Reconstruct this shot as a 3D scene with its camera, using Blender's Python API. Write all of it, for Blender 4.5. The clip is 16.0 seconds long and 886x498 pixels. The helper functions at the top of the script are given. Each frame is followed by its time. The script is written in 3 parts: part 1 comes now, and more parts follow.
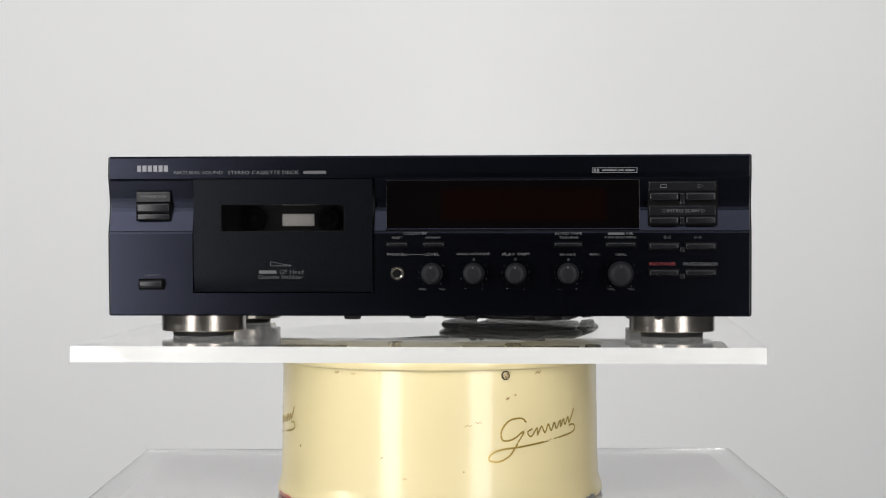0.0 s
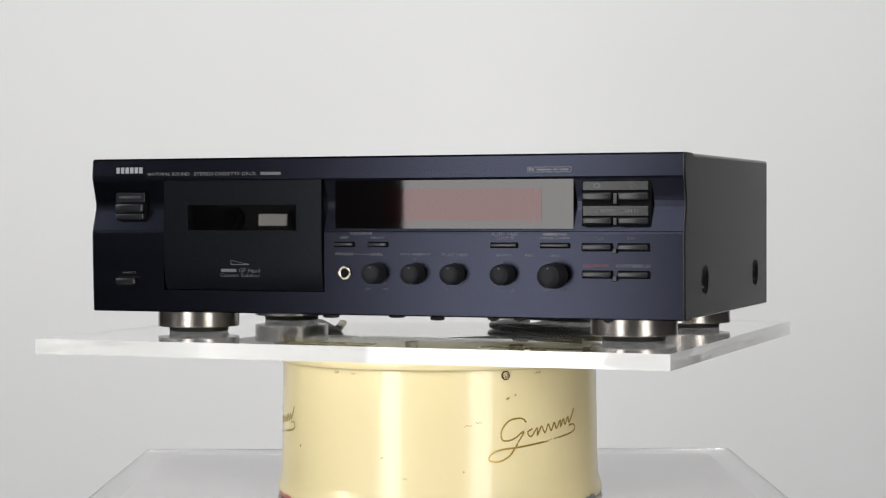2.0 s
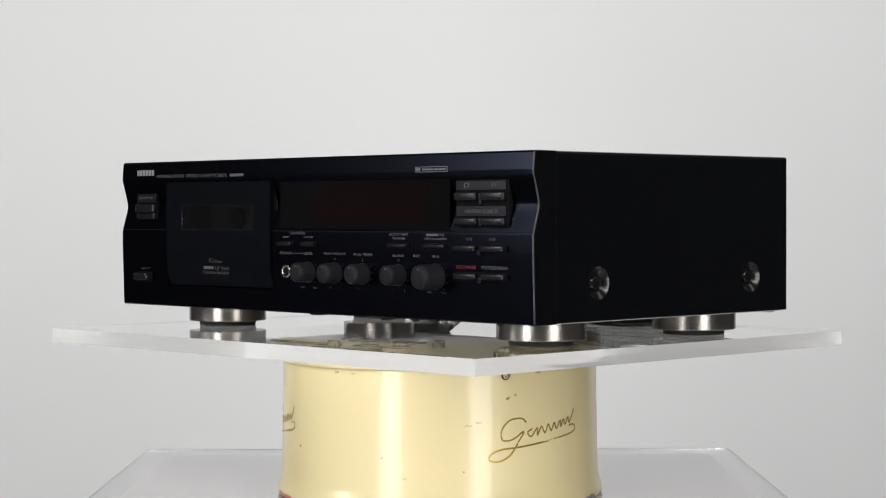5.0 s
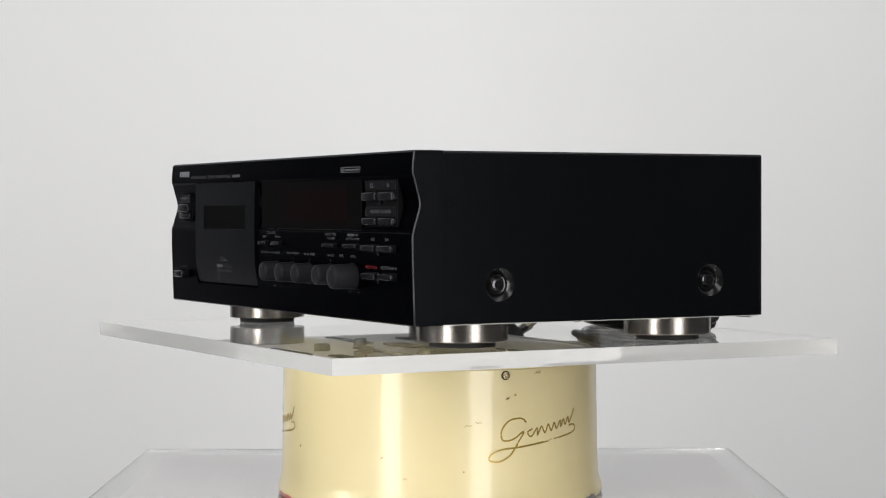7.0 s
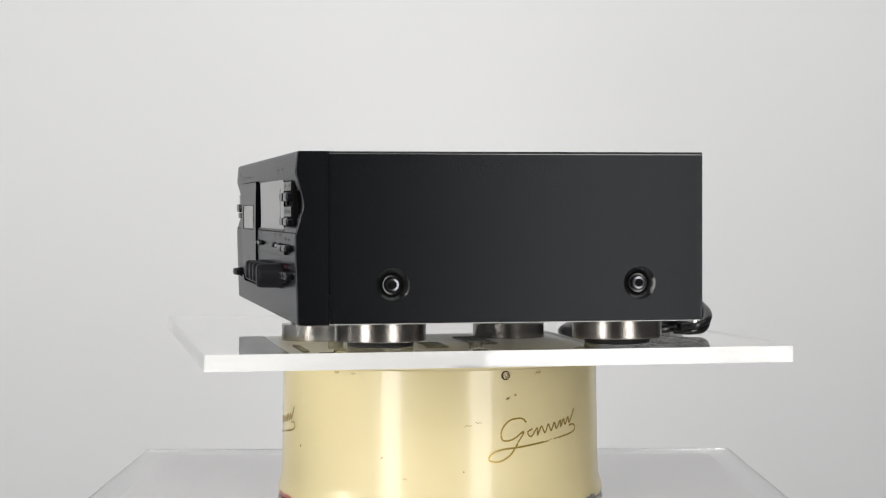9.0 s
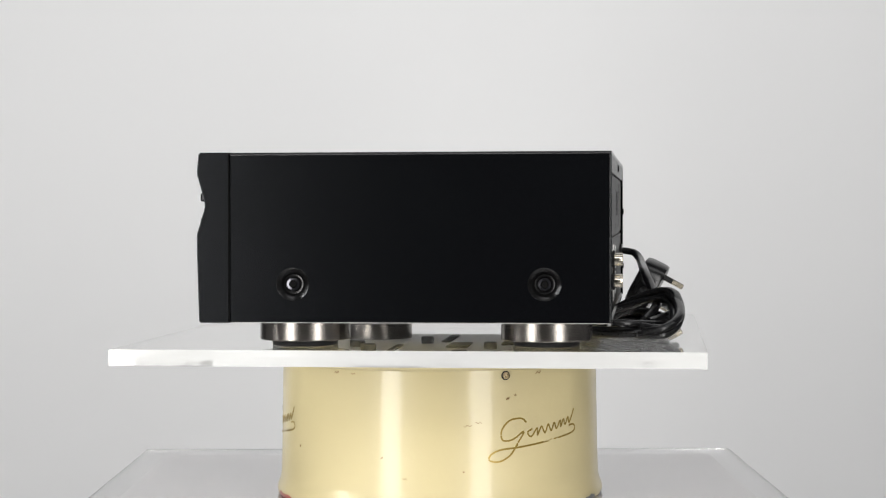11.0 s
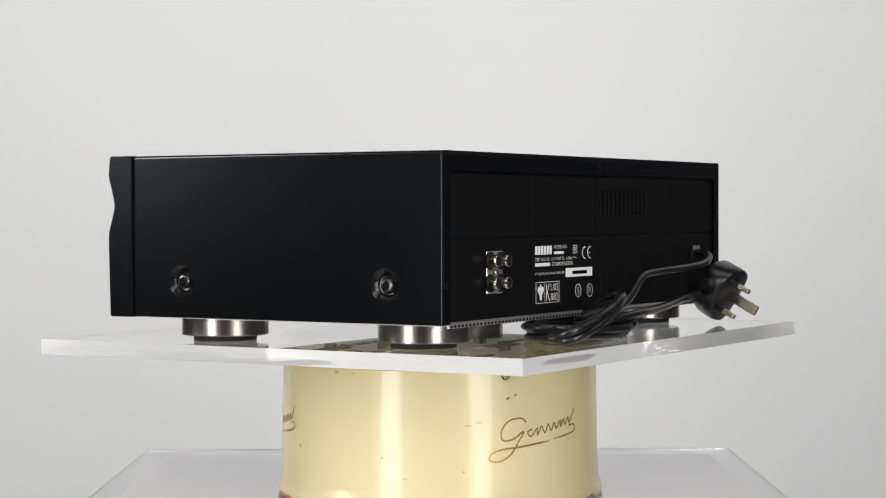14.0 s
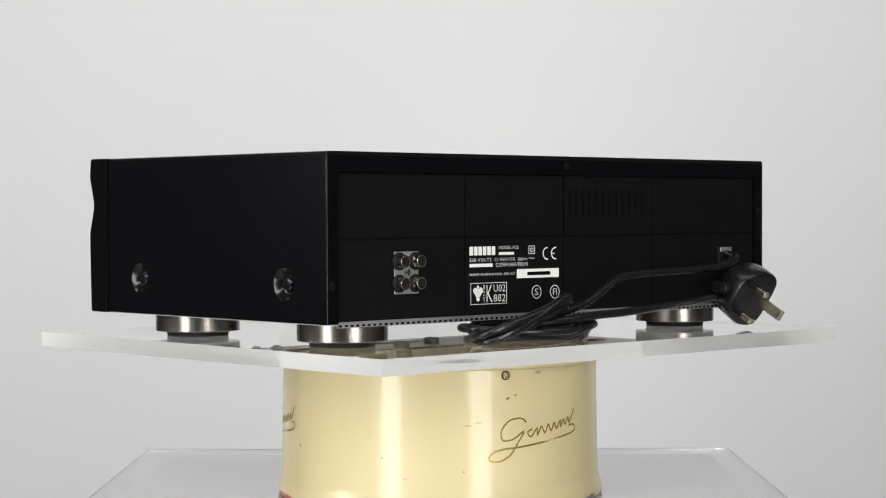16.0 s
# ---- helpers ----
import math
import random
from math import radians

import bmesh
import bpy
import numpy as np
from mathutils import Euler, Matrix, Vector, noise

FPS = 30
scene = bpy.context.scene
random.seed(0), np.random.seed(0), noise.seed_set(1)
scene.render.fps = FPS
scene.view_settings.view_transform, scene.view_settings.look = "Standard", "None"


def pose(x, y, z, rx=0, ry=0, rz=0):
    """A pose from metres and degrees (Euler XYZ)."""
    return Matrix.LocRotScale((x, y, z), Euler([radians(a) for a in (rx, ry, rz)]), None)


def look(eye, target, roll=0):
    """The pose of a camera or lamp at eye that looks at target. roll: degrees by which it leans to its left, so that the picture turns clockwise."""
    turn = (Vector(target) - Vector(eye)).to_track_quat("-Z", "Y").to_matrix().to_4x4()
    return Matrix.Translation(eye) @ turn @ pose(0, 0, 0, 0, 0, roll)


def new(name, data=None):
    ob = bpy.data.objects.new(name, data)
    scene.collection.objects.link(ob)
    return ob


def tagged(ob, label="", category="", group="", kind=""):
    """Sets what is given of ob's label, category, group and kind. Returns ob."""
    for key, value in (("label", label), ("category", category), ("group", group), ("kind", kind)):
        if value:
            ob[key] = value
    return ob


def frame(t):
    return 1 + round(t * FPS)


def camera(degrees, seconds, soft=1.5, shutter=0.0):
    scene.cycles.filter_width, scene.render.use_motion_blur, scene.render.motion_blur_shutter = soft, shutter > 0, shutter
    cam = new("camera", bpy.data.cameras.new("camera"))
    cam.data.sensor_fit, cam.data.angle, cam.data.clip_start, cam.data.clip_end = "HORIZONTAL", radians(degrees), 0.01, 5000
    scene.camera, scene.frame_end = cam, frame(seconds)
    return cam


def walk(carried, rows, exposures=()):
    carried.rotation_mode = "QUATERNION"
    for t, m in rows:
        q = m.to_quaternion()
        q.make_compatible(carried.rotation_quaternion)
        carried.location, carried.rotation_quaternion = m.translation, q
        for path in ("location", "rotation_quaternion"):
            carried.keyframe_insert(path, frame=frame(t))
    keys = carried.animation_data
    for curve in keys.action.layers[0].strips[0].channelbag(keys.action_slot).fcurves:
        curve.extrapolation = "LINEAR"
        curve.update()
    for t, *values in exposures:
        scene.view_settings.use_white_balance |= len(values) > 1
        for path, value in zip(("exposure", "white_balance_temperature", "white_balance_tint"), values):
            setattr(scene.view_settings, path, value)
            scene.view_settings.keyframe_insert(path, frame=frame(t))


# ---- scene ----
cam = camera(25.44, 16.0, 1.15)
EYE = (0.0, -1.4567, 0.0716)
CAM = look(EYE, (0.00268, 0.0, 0.04284), -0.144)
walk(cam, [(0.0, CAM), (16.0, CAM)])

# ---------------------------------------------------------------- light
world = bpy.data.worlds.new("world")
scene.world = world
world.use_nodes = True
world.node_tree.nodes["Background"].inputs[0].default_value = (0.9, 0.95, 1.0, 1)
world.node_tree.nodes["Background"].inputs[1].default_value = 0.3
scene.view_settings.exposure = 0.15


def softbox(name, eye, target, w, h, watts, colour):
    data = bpy.data.lights.new(name, "AREA")
    data.shape, data.size, data.size_y, data.energy, data.color = "RECTANGLE", w, h, watts, colour
    ob = new(name, data)
    ob.matrix_world = look(eye, target)
    return ob


softbox("softbox_lamp", (-0.680, -1.030, 0.20), (-0.41, 0, 0.20), 0.312, 1.25, 11.2, (1.0, 0.985, 0.965))
softbox("softbox_lamp", (0.60, -1.14, 0.20), (0, 0, 0.20), 0.34, 1.25, 9.4, (1.0, 0.985, 0.965))
# the studio's overhead bank, above and behind the camera
softbox("ceiling_lamp", (0.10, -1.75, 1.42), (0.10, 1.0, 0.0), 2.6, 0.7, 22.0, (0.975, 0.973, 0.976))
# unseen fill lamp, added to brighten the backdrop and its right side
softbox("backdrop_fill_lamp", (0.75, -0.15, 1.54), (0.60, 1.0, -0.85), 2.6, 0.7, 11.0, (0.975, 0.975, 0.98))
# tall narrow lamp standing to the side, with the bright tip of its cloth at the height of the deck
softbox("side_softbox_lamp", (-1.05, -0.372, 0.515), (0, -0.13, 0.515), 0.16, 0.78, 4.8, (0.97, 0.99, 1.0))
softbox("softbox_tip", (-1.04, -0.370, 0.099), (0, -0.13, 0.095), 0.045, 0.042, 0.048, (0.98, 0.99, 1.0))


# ---------------------------------------------------------------- materials
def mat(name, colour, rough=0.5, metal=0.0, vary=0.12, scale=40.0, bump=0.0, bump_scale=400.0, stretch=(1, 1, 1),
        coat=0.0, rough_vary=0.08, tint=None, ior=None, spec=0.5):
    m = bpy.data.materials.new(name)
    m.use_nodes = True
    nt = m.node_tree
    n, l = nt.nodes, nt.links
    p = n["Principled BSDF"]
    co = n.new("ShaderNodeTexCoord")
    mp = n.new("ShaderNodeMapping")
    mp.inputs["Scale"].default_value = stretch
    l.new(co.outputs["Object"], mp.inputs[0])
    big = n.new("ShaderNodeTexNoise")
    big.inputs["Scale"].default_value, big.inputs["Detail"].default_value = scale, 5
    l.new(mp.outputs[0], big.inputs["Vector"])
    fine = n.new("ShaderNodeTexNoise")
    fine.inputs["Scale"].default_value, fine.inputs["Detail"].default_value = bump_scale, 3
    l.new(mp.outputs[0], fine.inputs["Vector"])
    mix = n.new("ShaderNodeMix")
    mix.data_type = "RGBA"
    mix.inputs["A"].default_value = (*[c * (1 - vary) for c in colour], 1)
    mix.inputs["B"].default_value = (*[min(1, c * (1 + vary)) for c in colour], 1)
    l.new(big.outputs["Fac"], mix.inputs["Factor"])
    l.new(mix.outputs["Result"], p.inputs["Base Color"])
    rr = n.new("ShaderNodeMapRange")
    rr.inputs["To Min"].default_value, rr.inputs["To Max"].default_value = max(0.0, rough - rough_vary), rough + rough_vary
    l.new(fine.outputs["Fac"], rr.inputs["Value"])
    l.new(rr.outputs[0], p.inputs["Roughness"])
    p.inputs["Metallic"].default_value = metal
    p.inputs["Coat Weight"].default_value = coat
    p.inputs["Coat Roughness"].default_value = 0.05
    p.inputs["Specular IOR Level"].default_value = spec
    if tint:
        p.inputs["Specular Tint"].default_value = (*tint, 1)
    if ior:
        p.inputs["IOR"].default_value = ior
    if bump:
        b = n.new("ShaderNodeBump")
        b.inputs["Strength"].default_value, b.inputs["Distance"].default_value = bump, 0.0005
        l.new(fine.outputs["Fac"], b.inputs["Height"])
        l.new(b.outputs[0], p.inputs["Normal"])
        l.new(b.outputs[0], p.inputs["Coat Normal"])
    return m


def clear(name, colour, rough=0.0, ior=1.49):
    m = bpy.data.materials.new(name)
    m.use_nodes = True
    p = m.node_tree.nodes["Principled BSDF"]
    p.inputs["Base Color"].default_value = (*colour, 1)
    p.inputs["Transmission Weight"].default_value = 1
    p.inputs["Roughness"].default_value = rough
    p.inputs["IOR"].default_value = ior
    return m


M_WALL = mat("white_wall_paint", (0.80, 0.80, 0.80), 0.7, vary=0.015, scale=1.2, bump=0.05, bump_scale=90)
M_DARK = mat("charcoal_studio_paint", (0.055, 0.055, 0.06), 0.8, vary=0.1, scale=2)
M_GREY = mat("mid_grey_bounce_paint", (0.17, 0.17, 0.18), 0.8, vary=0.06, scale=2)
M_FLOOR = mat("white_bounce_floor", (0.75, 0.75, 0.75), 0.6, vary=0.05, scale=3)
M_PLINTH = mat("pale_grey_laminate", (0.47, 0.445, 0.44), 0.35, vary=0.02, scale=8)
M_PANEL = mat("navy_black_anodised_metal", (0.0120, 0.0130, 0.0192), 0.25, 1.0, tint=(0.57, 0.57, 0.58), vary=0.08, scale=30, bump=0.03,
              bump_scale=900, stretch=(0.08, 1, 1), rough_vary=0.04)
M_CASE = mat("black_textured_enamel", (0.0019, 0.0021, 0.0026), 0.25, ior=1.195, tint=(0.92, 0.96, 1.0), vary=0.2, scale=25, bump=0.12, bump_scale=2600)
# the case enamel made glossier, so that edges show a bright line
M_TOP = mat("glossed_case_enamel", (0.0022, 0.0023, 0.0027), 0.20, spec=0.5, vary=0.2, scale=25)
M_CAP = mat("black_satin_plastic", (0.0060, 0.0062, 0.0068), 0.33, ior=1.09, vary=0.15, scale=60, bump=0.06, bump_scale=1800)
M_DOOR = mat("black_door_plastic", (0.0015, 0.0017, 0.0027), 0.28, ior=1.21, tint=(0.85, 0.91, 1.0), vary=0.12, scale=50, bump=0.01, bump_scale=1800, rough_vary=0.03)
M_BUTTON = mat("grey_black_button_plastic", (0.0052, 0.0053, 0.0068), 0.25, spec=0.24, vary=0.06, scale=90, rough_vary=0.02)
M_KNOB = mat("soft_black_knob", (0.010, 0.010, 0.012), 0.42, ior=1.16, vary=0.15, scale=90)
# near-black for gaps, holes and slots, with their shade put into the colour
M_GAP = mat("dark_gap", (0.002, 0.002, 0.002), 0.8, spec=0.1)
M_WELL = mat("dark_well_plastic", (0.012, 0.012, 0.013), 0.6, spec=0.2)
M_GLASS = mat("black_display_glass", (0.0015, 0.0012, 0.0012), 0.035, spec=0.28, vary=0.3, scale=20, rough_vary=0.01)
M_FILTER = mat("dark_red_display_filter", (0.0028, 0.0009, 0.0009), 0.03, vary=0.2, scale=20, rough_vary=0.01,
               tint=(1.0, 0.72, 0.73), ior=1.39)
M_SMOKE = clear("smoked_window", (0.40, 0.39, 0.38), 0.0, 1.36)
M_STEEL = mat("brushed_nickel", (0.25, 0.230, 0.210), 0.24, 1.0, vary=0.12, scale=30, bump=0.06, bump_scale=500,
              stretch=(1, 1, 12))
M_RIM = mat("bare_aluminium_rim", (0.05, 0.05, 0.053), 0.38, 1.0, vary=0.1, scale=80)
M_SCREW = mat("dark_steel_screw", (0.09, 0.09, 0.10), 0.22, 1.0, vary=0.2, scale=200)
M_DISH = mat("glossy_black_dish", (0.003, 0.003, 0.003), 0.22, spec=0.4)
M_CHROME = mat("bright_nickel", (0.52, 0.48, 0.40), 0.18, 1.0, vary=0.08, scale=90)
M_BRASS = mat("brass_pin", (0.62, 0.50, 0.30), 0.28, 1.0, vary=0.12, scale=90)
M_ZINC = mat("galvanised_steel", (0.62, 0.62, 0.62), 0.36, 0.9, vary=0.2, scale=60, bump=0.05, bump_scale=300)
M_UNDER = mat("grey_steel_underside", (0.51, 0.50, 0.48), 0.5, 0.1, vary=0.15, scale=40)
M_RUBBER = mat("black_rubber", (0.006, 0.006, 0.006), 0.6, ior=1.3, vary=0.2, scale=80)
M_CORD = mat("black_cord_plastic", (0.0045, 0.0045, 0.0050), 0.28, spec=0.45, vary=0.25, scale=60, bump=0.008, bump_scale=900, rough_vary=0.03)
M_LOGO = mat("silver_printing", (0.155, 0.155, 0.168), 0.5, vary=0.05)
M_TEXT = mat("grey_printing", (0.085, 0.085, 0.092), 0.5, vary=0.05)
M_DIM = mat("dim_grey_printing", (0.052, 0.052, 0.056), 0.5, vary=0.05)
M_RED = mat("red_printing", (0.16, 0.010, 0.013), 0.5, vary=0.05)
M_WHITE = mat("white_printing", (0.78, 0.78, 0.76), 0.5, vary=0.04)
M_PIN = mat("nickel_brass_pin", (0.60, 0.54, 0.42), 0.25, 1.0, vary=0.02, scale=60, rough_vary=0.02)
M_LABEL = mat("white_paper", (0.80, 0.80, 0.78), 0.6, vary=0.04)
M_GOLD = mat("gold_transfer", (0.30, 0.21, 0.05), 0.32, 0.6, vary=0.15, scale=150)
M_ACRYLIC = clear("clear_acrylic", (0.97, 0.975, 0.965))
M_EDGE = clear("sawn_acrylic_edge", (0.86, 0.86, 0.845), 0.03)


def edge_streak_waves(m):
    """Long shallow waves that streak the edges in imitation of inner reflections."""
    n, l = m.node_tree.nodes, m.node_tree.links
    p = n["Principled BSDF"]
    # a share of diffuse white is mixed in to keep the edges bright
    p.inputs["Transmission Weight"].default_value = 0.62
    co, mp, wave, b = (n.new("ShaderNode" + k) for k in ("TexCoord", "Mapping", "TexNoise", "Bump"))
    mp.inputs["Scale"].default_value = (6, 6, 60)
    mp.inputs["Rotation"].default_value = (0.03, 0.03, 0)
    wave.inputs["Scale"].default_value, wave.inputs["Detail"].default_value = 1.0, 1.5
    b.inputs["Strength"].default_value, b.inputs["Distance"].default_value = 0.5, 0.006
    l.new(co.outputs["Object"], mp.inputs[0])
    l.new(mp.outputs[0], wave.inputs["Vector"])
    l.new(wave.outputs["Fac"], b.inputs["Height"])
    l.new(b.outputs[0], p.inputs["Normal"])


edge_streak_waves(M_EDGE)
M_SHEET = clear("clear_plinth_acrylic", (0.97, 0.97, 0.975), 0.12)


def cream_paint():
    m = mat("cream_enamel", (0.485, 0.414, 0.230), 0.36, vary=0.04, scale=14, bump=0.16, bump_scale=220, coat=0.45)
    nt = m.node_tree
    n, l = nt.nodes, nt.links
    p = n["Principled BSDF"]
    base = p.inputs["Base Color"].links[0].from_socket
    co = n.new("ShaderNodeTexCoord")
    sep = n.new("ShaderNodeSeparateXYZ")
    l.new(co.outputs["Object"], sep.inputs[0])
    # chips along the bottom rim
    chip = n.new("ShaderNodeTexNoise")
    chip.inputs["Scale"].default_value, chip.inputs["Detail"].default_value = 55, 6
    l.new(co.outputs["Object"], chip.inputs["Vector"])
    low = n.new("ShaderNodeMapRange")
    low.inputs["From Min"].default_value, low.inputs["From Max"].default_value = -0.1275, -0.1345
    low.inputs["To Min"].default_value, low.inputs["To Max"].default_value = -0.25, 0.12
    l.new(sep.outputs["Z"], low.inputs["Value"])
    add = n.new("ShaderNodeMath")
    l.new(chip.outputs["Fac"], add.inputs[0]), l.new(low.outputs[0], add.inputs[1])
    step = n.new("ShaderNodeMapRange")
    step.inputs["From Min"].default_value, step.inputs["From Max"].default_value = 0.56, 0.59
    l.new(add.outputs[0], step.inputs["Value"])
    # small flecks all over
    fleck = n.new("ShaderNodeTexNoise")
    fleck.inputs["Scale"].default_value, fleck.inputs["Detail"].default_value = 130, 2
    l.new(co.outputs["Object"], fleck.inputs["Vector"])
    fs = n.new("ShaderNodeMapRange")
    fs.inputs["From Min"].default_value, fs.inputs["From Max"].default_value = 0.80, 0.83
    l.new(fleck.outputs["Fac"], fs.inputs["Value"])
    hue = n.new("ShaderNodeMapRange")
    hue.inputs["From Min"].default_value, hue.inputs["From Max"].default_value = -0.06, 0.08
    l.new(sep.outputs["X"], hue.inputs["Value"])
    ramp = n.new("ShaderNodeValToRGB")
    ramp.color_ramp.elements[0].position, ramp.color_ramp.elements[0].color = 0.44, (0.30, 0.05, 0.035, 1)
    ramp.color_ramp.elements[1].position, ramp.color_ramp.elements[1].color = 0.56, (0.10, 0.11, 0.12, 1)
    l.new(hue.outputs[0], ramp.inputs[0])
    a = n.new("ShaderNodeMix")
    a.data_type = "RGBA"
    l.new(step.outputs[0], a.inputs["Factor"]), l.new(base, a.inputs["A"]), l.new(ramp.outputs[0], a.inputs["B"])
    b = n.new("ShaderNodeMix")
    b.data_type = "RGBA"
    b.inputs["B"].default_value = (0.36, 0.27, 0.13, 1)
    l.new(fs.outputs[0], b.inputs["Factor"]), l.new(a.outputs["Result"], b.inputs["A"])
    l.new(b.outputs["Result"], p.inputs["Base Color"])
    return m


M_CREAM = cream_paint()
M_RUST = mat("rust_mark", (0.26, 0.16, 0.07), 0.7)


# ---------------------------------------------------------------- mesh helpers
def part(name, bm, material, parent=None, label=""):
    me = bpy.data.meshes.new(name)
    bmesh.ops.recalc_face_normals(bm, faces=bm.faces)
    bm.to_mesh(me)
    bm.free()
    me.materials.append(material)
    ob = new(name, me)
    if parent:
        ob.parent = parent
    if label:
        tagged(ob, label)
    return ob


def smooth(ob, angle=35):
    me = ob.data
    for f in me.polygons:
        f.use_smooth = True
    me.set_sharp_from_angle(angle=radians(angle))
    return ob


def box(bm, x0, x1, y0, y1, z0, z1, bevel=0.0, seg=2):
    r = bmesh.ops.create_cube(bm, size=1)
    v = r["verts"]
    bmesh.ops.scale(bm, vec=(abs(x1 - x0), abs(y1 - y0), abs(z1 - z0)), verts=v)
    bmesh.ops.translate(bm, vec=((x0 + x1) / 2, (y0 + y1) / 2, (z0 + z1) / 2), verts=v)
    if bevel:
        e = list({e for q in v for e in q.link_edges})
        bmesh.ops.bevel(bm, geom=e, offset=bevel, segments=seg, profile=0.6, affect="EDGES")
    return bm


def lathe(bm, rings, centre=(0, 0, 0), axis="z", n=48, cap=True):
    """Rings (radius, height) turned about an axis through centre."""
    cx, cy, cz = centre
    rows = []
    for r, h in rings:
        row = []
        for k in range(n):
            a = 2 * math.pi * k / n
            u, w = r * math.cos(a), r * math.sin(a)
            co = {"z": (u, w, h), "y": (u, h, w), "x": (h, u, w)}[axis]
            row.append(bm.verts.new((co[0] + cx, co[1] + cy, co[2] + cz)))
        rows.append(row)
    for a, b in zip(rows, rows[1:]):
        for k in range(n):
            bm.faces.new((a[k], a[(k + 1) % n], b[(k + 1) % n], b[k]))
    if cap:
        bm.faces.new(rows[0])
        bm.faces.new(rows[-1])
    return bm


def extrude_x(bm, outline, x0, x1):
    """A closed outline of (y, z) drawn out from x0 to x1."""
    a = [bm.verts.new((x0, y, z)) for y, z in outline]
    b = [bm.verts.new((x1, y, z)) for y, z in outline]
    n = len(a)
    for k in range(n):
        bm.faces.new((a[k], a[(k + 1) % n], b[(k + 1) % n], b[k]))
    bm.faces.new(a)
    bm.faces.new(b)
    return bm


def catmull(pts, per=10):
    pts = [Vector(p) for p in pts]
    ext = [2 * pts[0] - pts[1], *pts, 2 * pts[-1] - pts[-2]]
    out = []
    for i in range(1, len(ext) - 2):
        p0, p1, p2, p3 = ext[i - 1:i + 3]
        for k in range(per):
            t = k / per
            out.append(0.5 * (2 * p1 + (p2 - p0) * t + (2 * p0 - 5 * p1 + 4 * p2 - p3) * t * t
                              + (3 * p1 - p0 - 3 * p2 + p3) * t ** 3))
    return out + [pts[-1]]


def tube(bm, pts, r, n=10, flat=1.0):
    """A round (or flattened) tube along points."""
    rows = []
    side = Vector((0, 0, 1))
    for i, p in enumerate(pts):
        d = (pts[min(i + 1, len(pts) - 1)] - pts[max(i - 1, 0)]).normalized()
        u = d.cross(side)
        u = u.normalized() if u.length > 1e-4 else Vector((1, 0, 0))
        w = u.cross(d).normalized()
        rows.append([bm.verts.new(p + u * r * math.cos(2 * math.pi * k / n) + w * r * flat * math.sin(2 * math.pi * k / n))
                     for k in range(n)])
    for a, b in zip(rows, rows[1:]):
        for k in range(n):
            bm.faces.new((a[k], a[(k + 1) % n], b[(k + 1) % n], b[k]))
    bm.faces.new(rows[0])
    bm.faces.new(rows[-1])
    return bm


# ---------------------------------------------------------------- the room
def wall(name, x0, x1, y0, y1, z0, z1, material, label):
    ob = part(name, box(bmesh.new(), x0, x1, y0, y1, z0, z1), material)
    return tagged(ob, label, name.split("_")[0], kind="structure")


BACK = 1.05
# out of view: the floor is white to bounce light up the low backdrop
wall("floor", -2.2, 2.2, -2.9, BACK + 0.1, -1.1, -1.0, M_FLOOR, "unseen white floor that bounces light to the backdrop")
wall("ceiling", -2.2, 2.2, -2.9, BACK + 0.1, 1.6, 1.7, M_DARK, "charcoal painted studio ceiling")
wall("wall_north", -2.2, 2.2, BACK, BACK + 0.1, -1.0, 1.6, M_DARK, "charcoal painted studio wall")
wall("backdrop", -1.0, 1.0, BACK - 0.05, BACK - 0.01, -1.0, 1.5, M_WALL, "smooth off-white studio backdrop board")
wall("wall_south", -2.2, 2.2, -2.9, -2.8, -1.0, 1.6, M_DARK, "charcoal painted studio wall")
# out of view: side walls greyed to bounce some light onto the drum's edges
wall("wall_west", -2.2, -2.1, -2.8, BACK, -1.0, 1.6, M_GREY, "unseen mid-grey side wall that bounces some light")
wall("wall_east", 2.1, 2.2, -2.8, BACK, -1.0, 1.6, M_GREY, "unseen mid-grey side wall that bounces some light")

# ---------------------------------------------------------------- plinth, its clear sheet, and the drum
TABLE = -0.136
plinth = tagged(new("plinth"), "pale grey display plinth with a clear acrylic top", "plinth")
plinth.location = (0, 0, -1.0)
part("body", box(bmesh.new(), -0.235, 0.231, -0.235, 0.222, 0.0, TABLE + 0.990, 0.002), M_PLINTH, plinth)
sheet = part("top_sheet", box(bmesh.new(), -0.255, 0.251, -0.25, 0.250, TABLE + 0.990, TABLE + 1.0, 0.0006), M_SHEET, plinth,
             "clear acrylic top sheet")
sheet.visible_shadow = False

R = 0.1162
drum = tagged(new("turntable_drum"), "cream enamelled metal turntable drum with chipped rim and gold flourishes", "turntable")
drum.location = (0, 0, TABLE)


def drum_part(name, bm, material, label=""):
    bmesh.ops.translate(bm, vec=(0, 0, -TABLE), verts=bm.verts)
    return part(name, bm, material, drum, label)


bm = lathe(bmesh.new(), [(0.1165, TABLE), (0.1196, TABLE + 0.0006), (0.1203, -0.1330), (0.1202, -0.1305), (0.1194, -0.1280),
                         (0.1181, -0.1250), (0.1172, -0.120), (0.1167, -0.10), (R, -0.07), (0.1158, -0.0400),
                         (0.1159, -0.0386), (0.1184, -0.0381), (0.1190, -0.0374), (0.1190, -0.0300), (0.1180, -0.0287), (0.05, -0.0286)], n=160)
drum_shell = smooth(drum_part("drum_shell", bm, M_CREAM), 50)
drum_shell.location = (0, 0, 0)
# the paint reads heights from the rim, so its mesh stays in turntable height
for v in drum_shell.data.vertices:
    v.co.z += TABLE
drum_shell.location.z = -TABLE
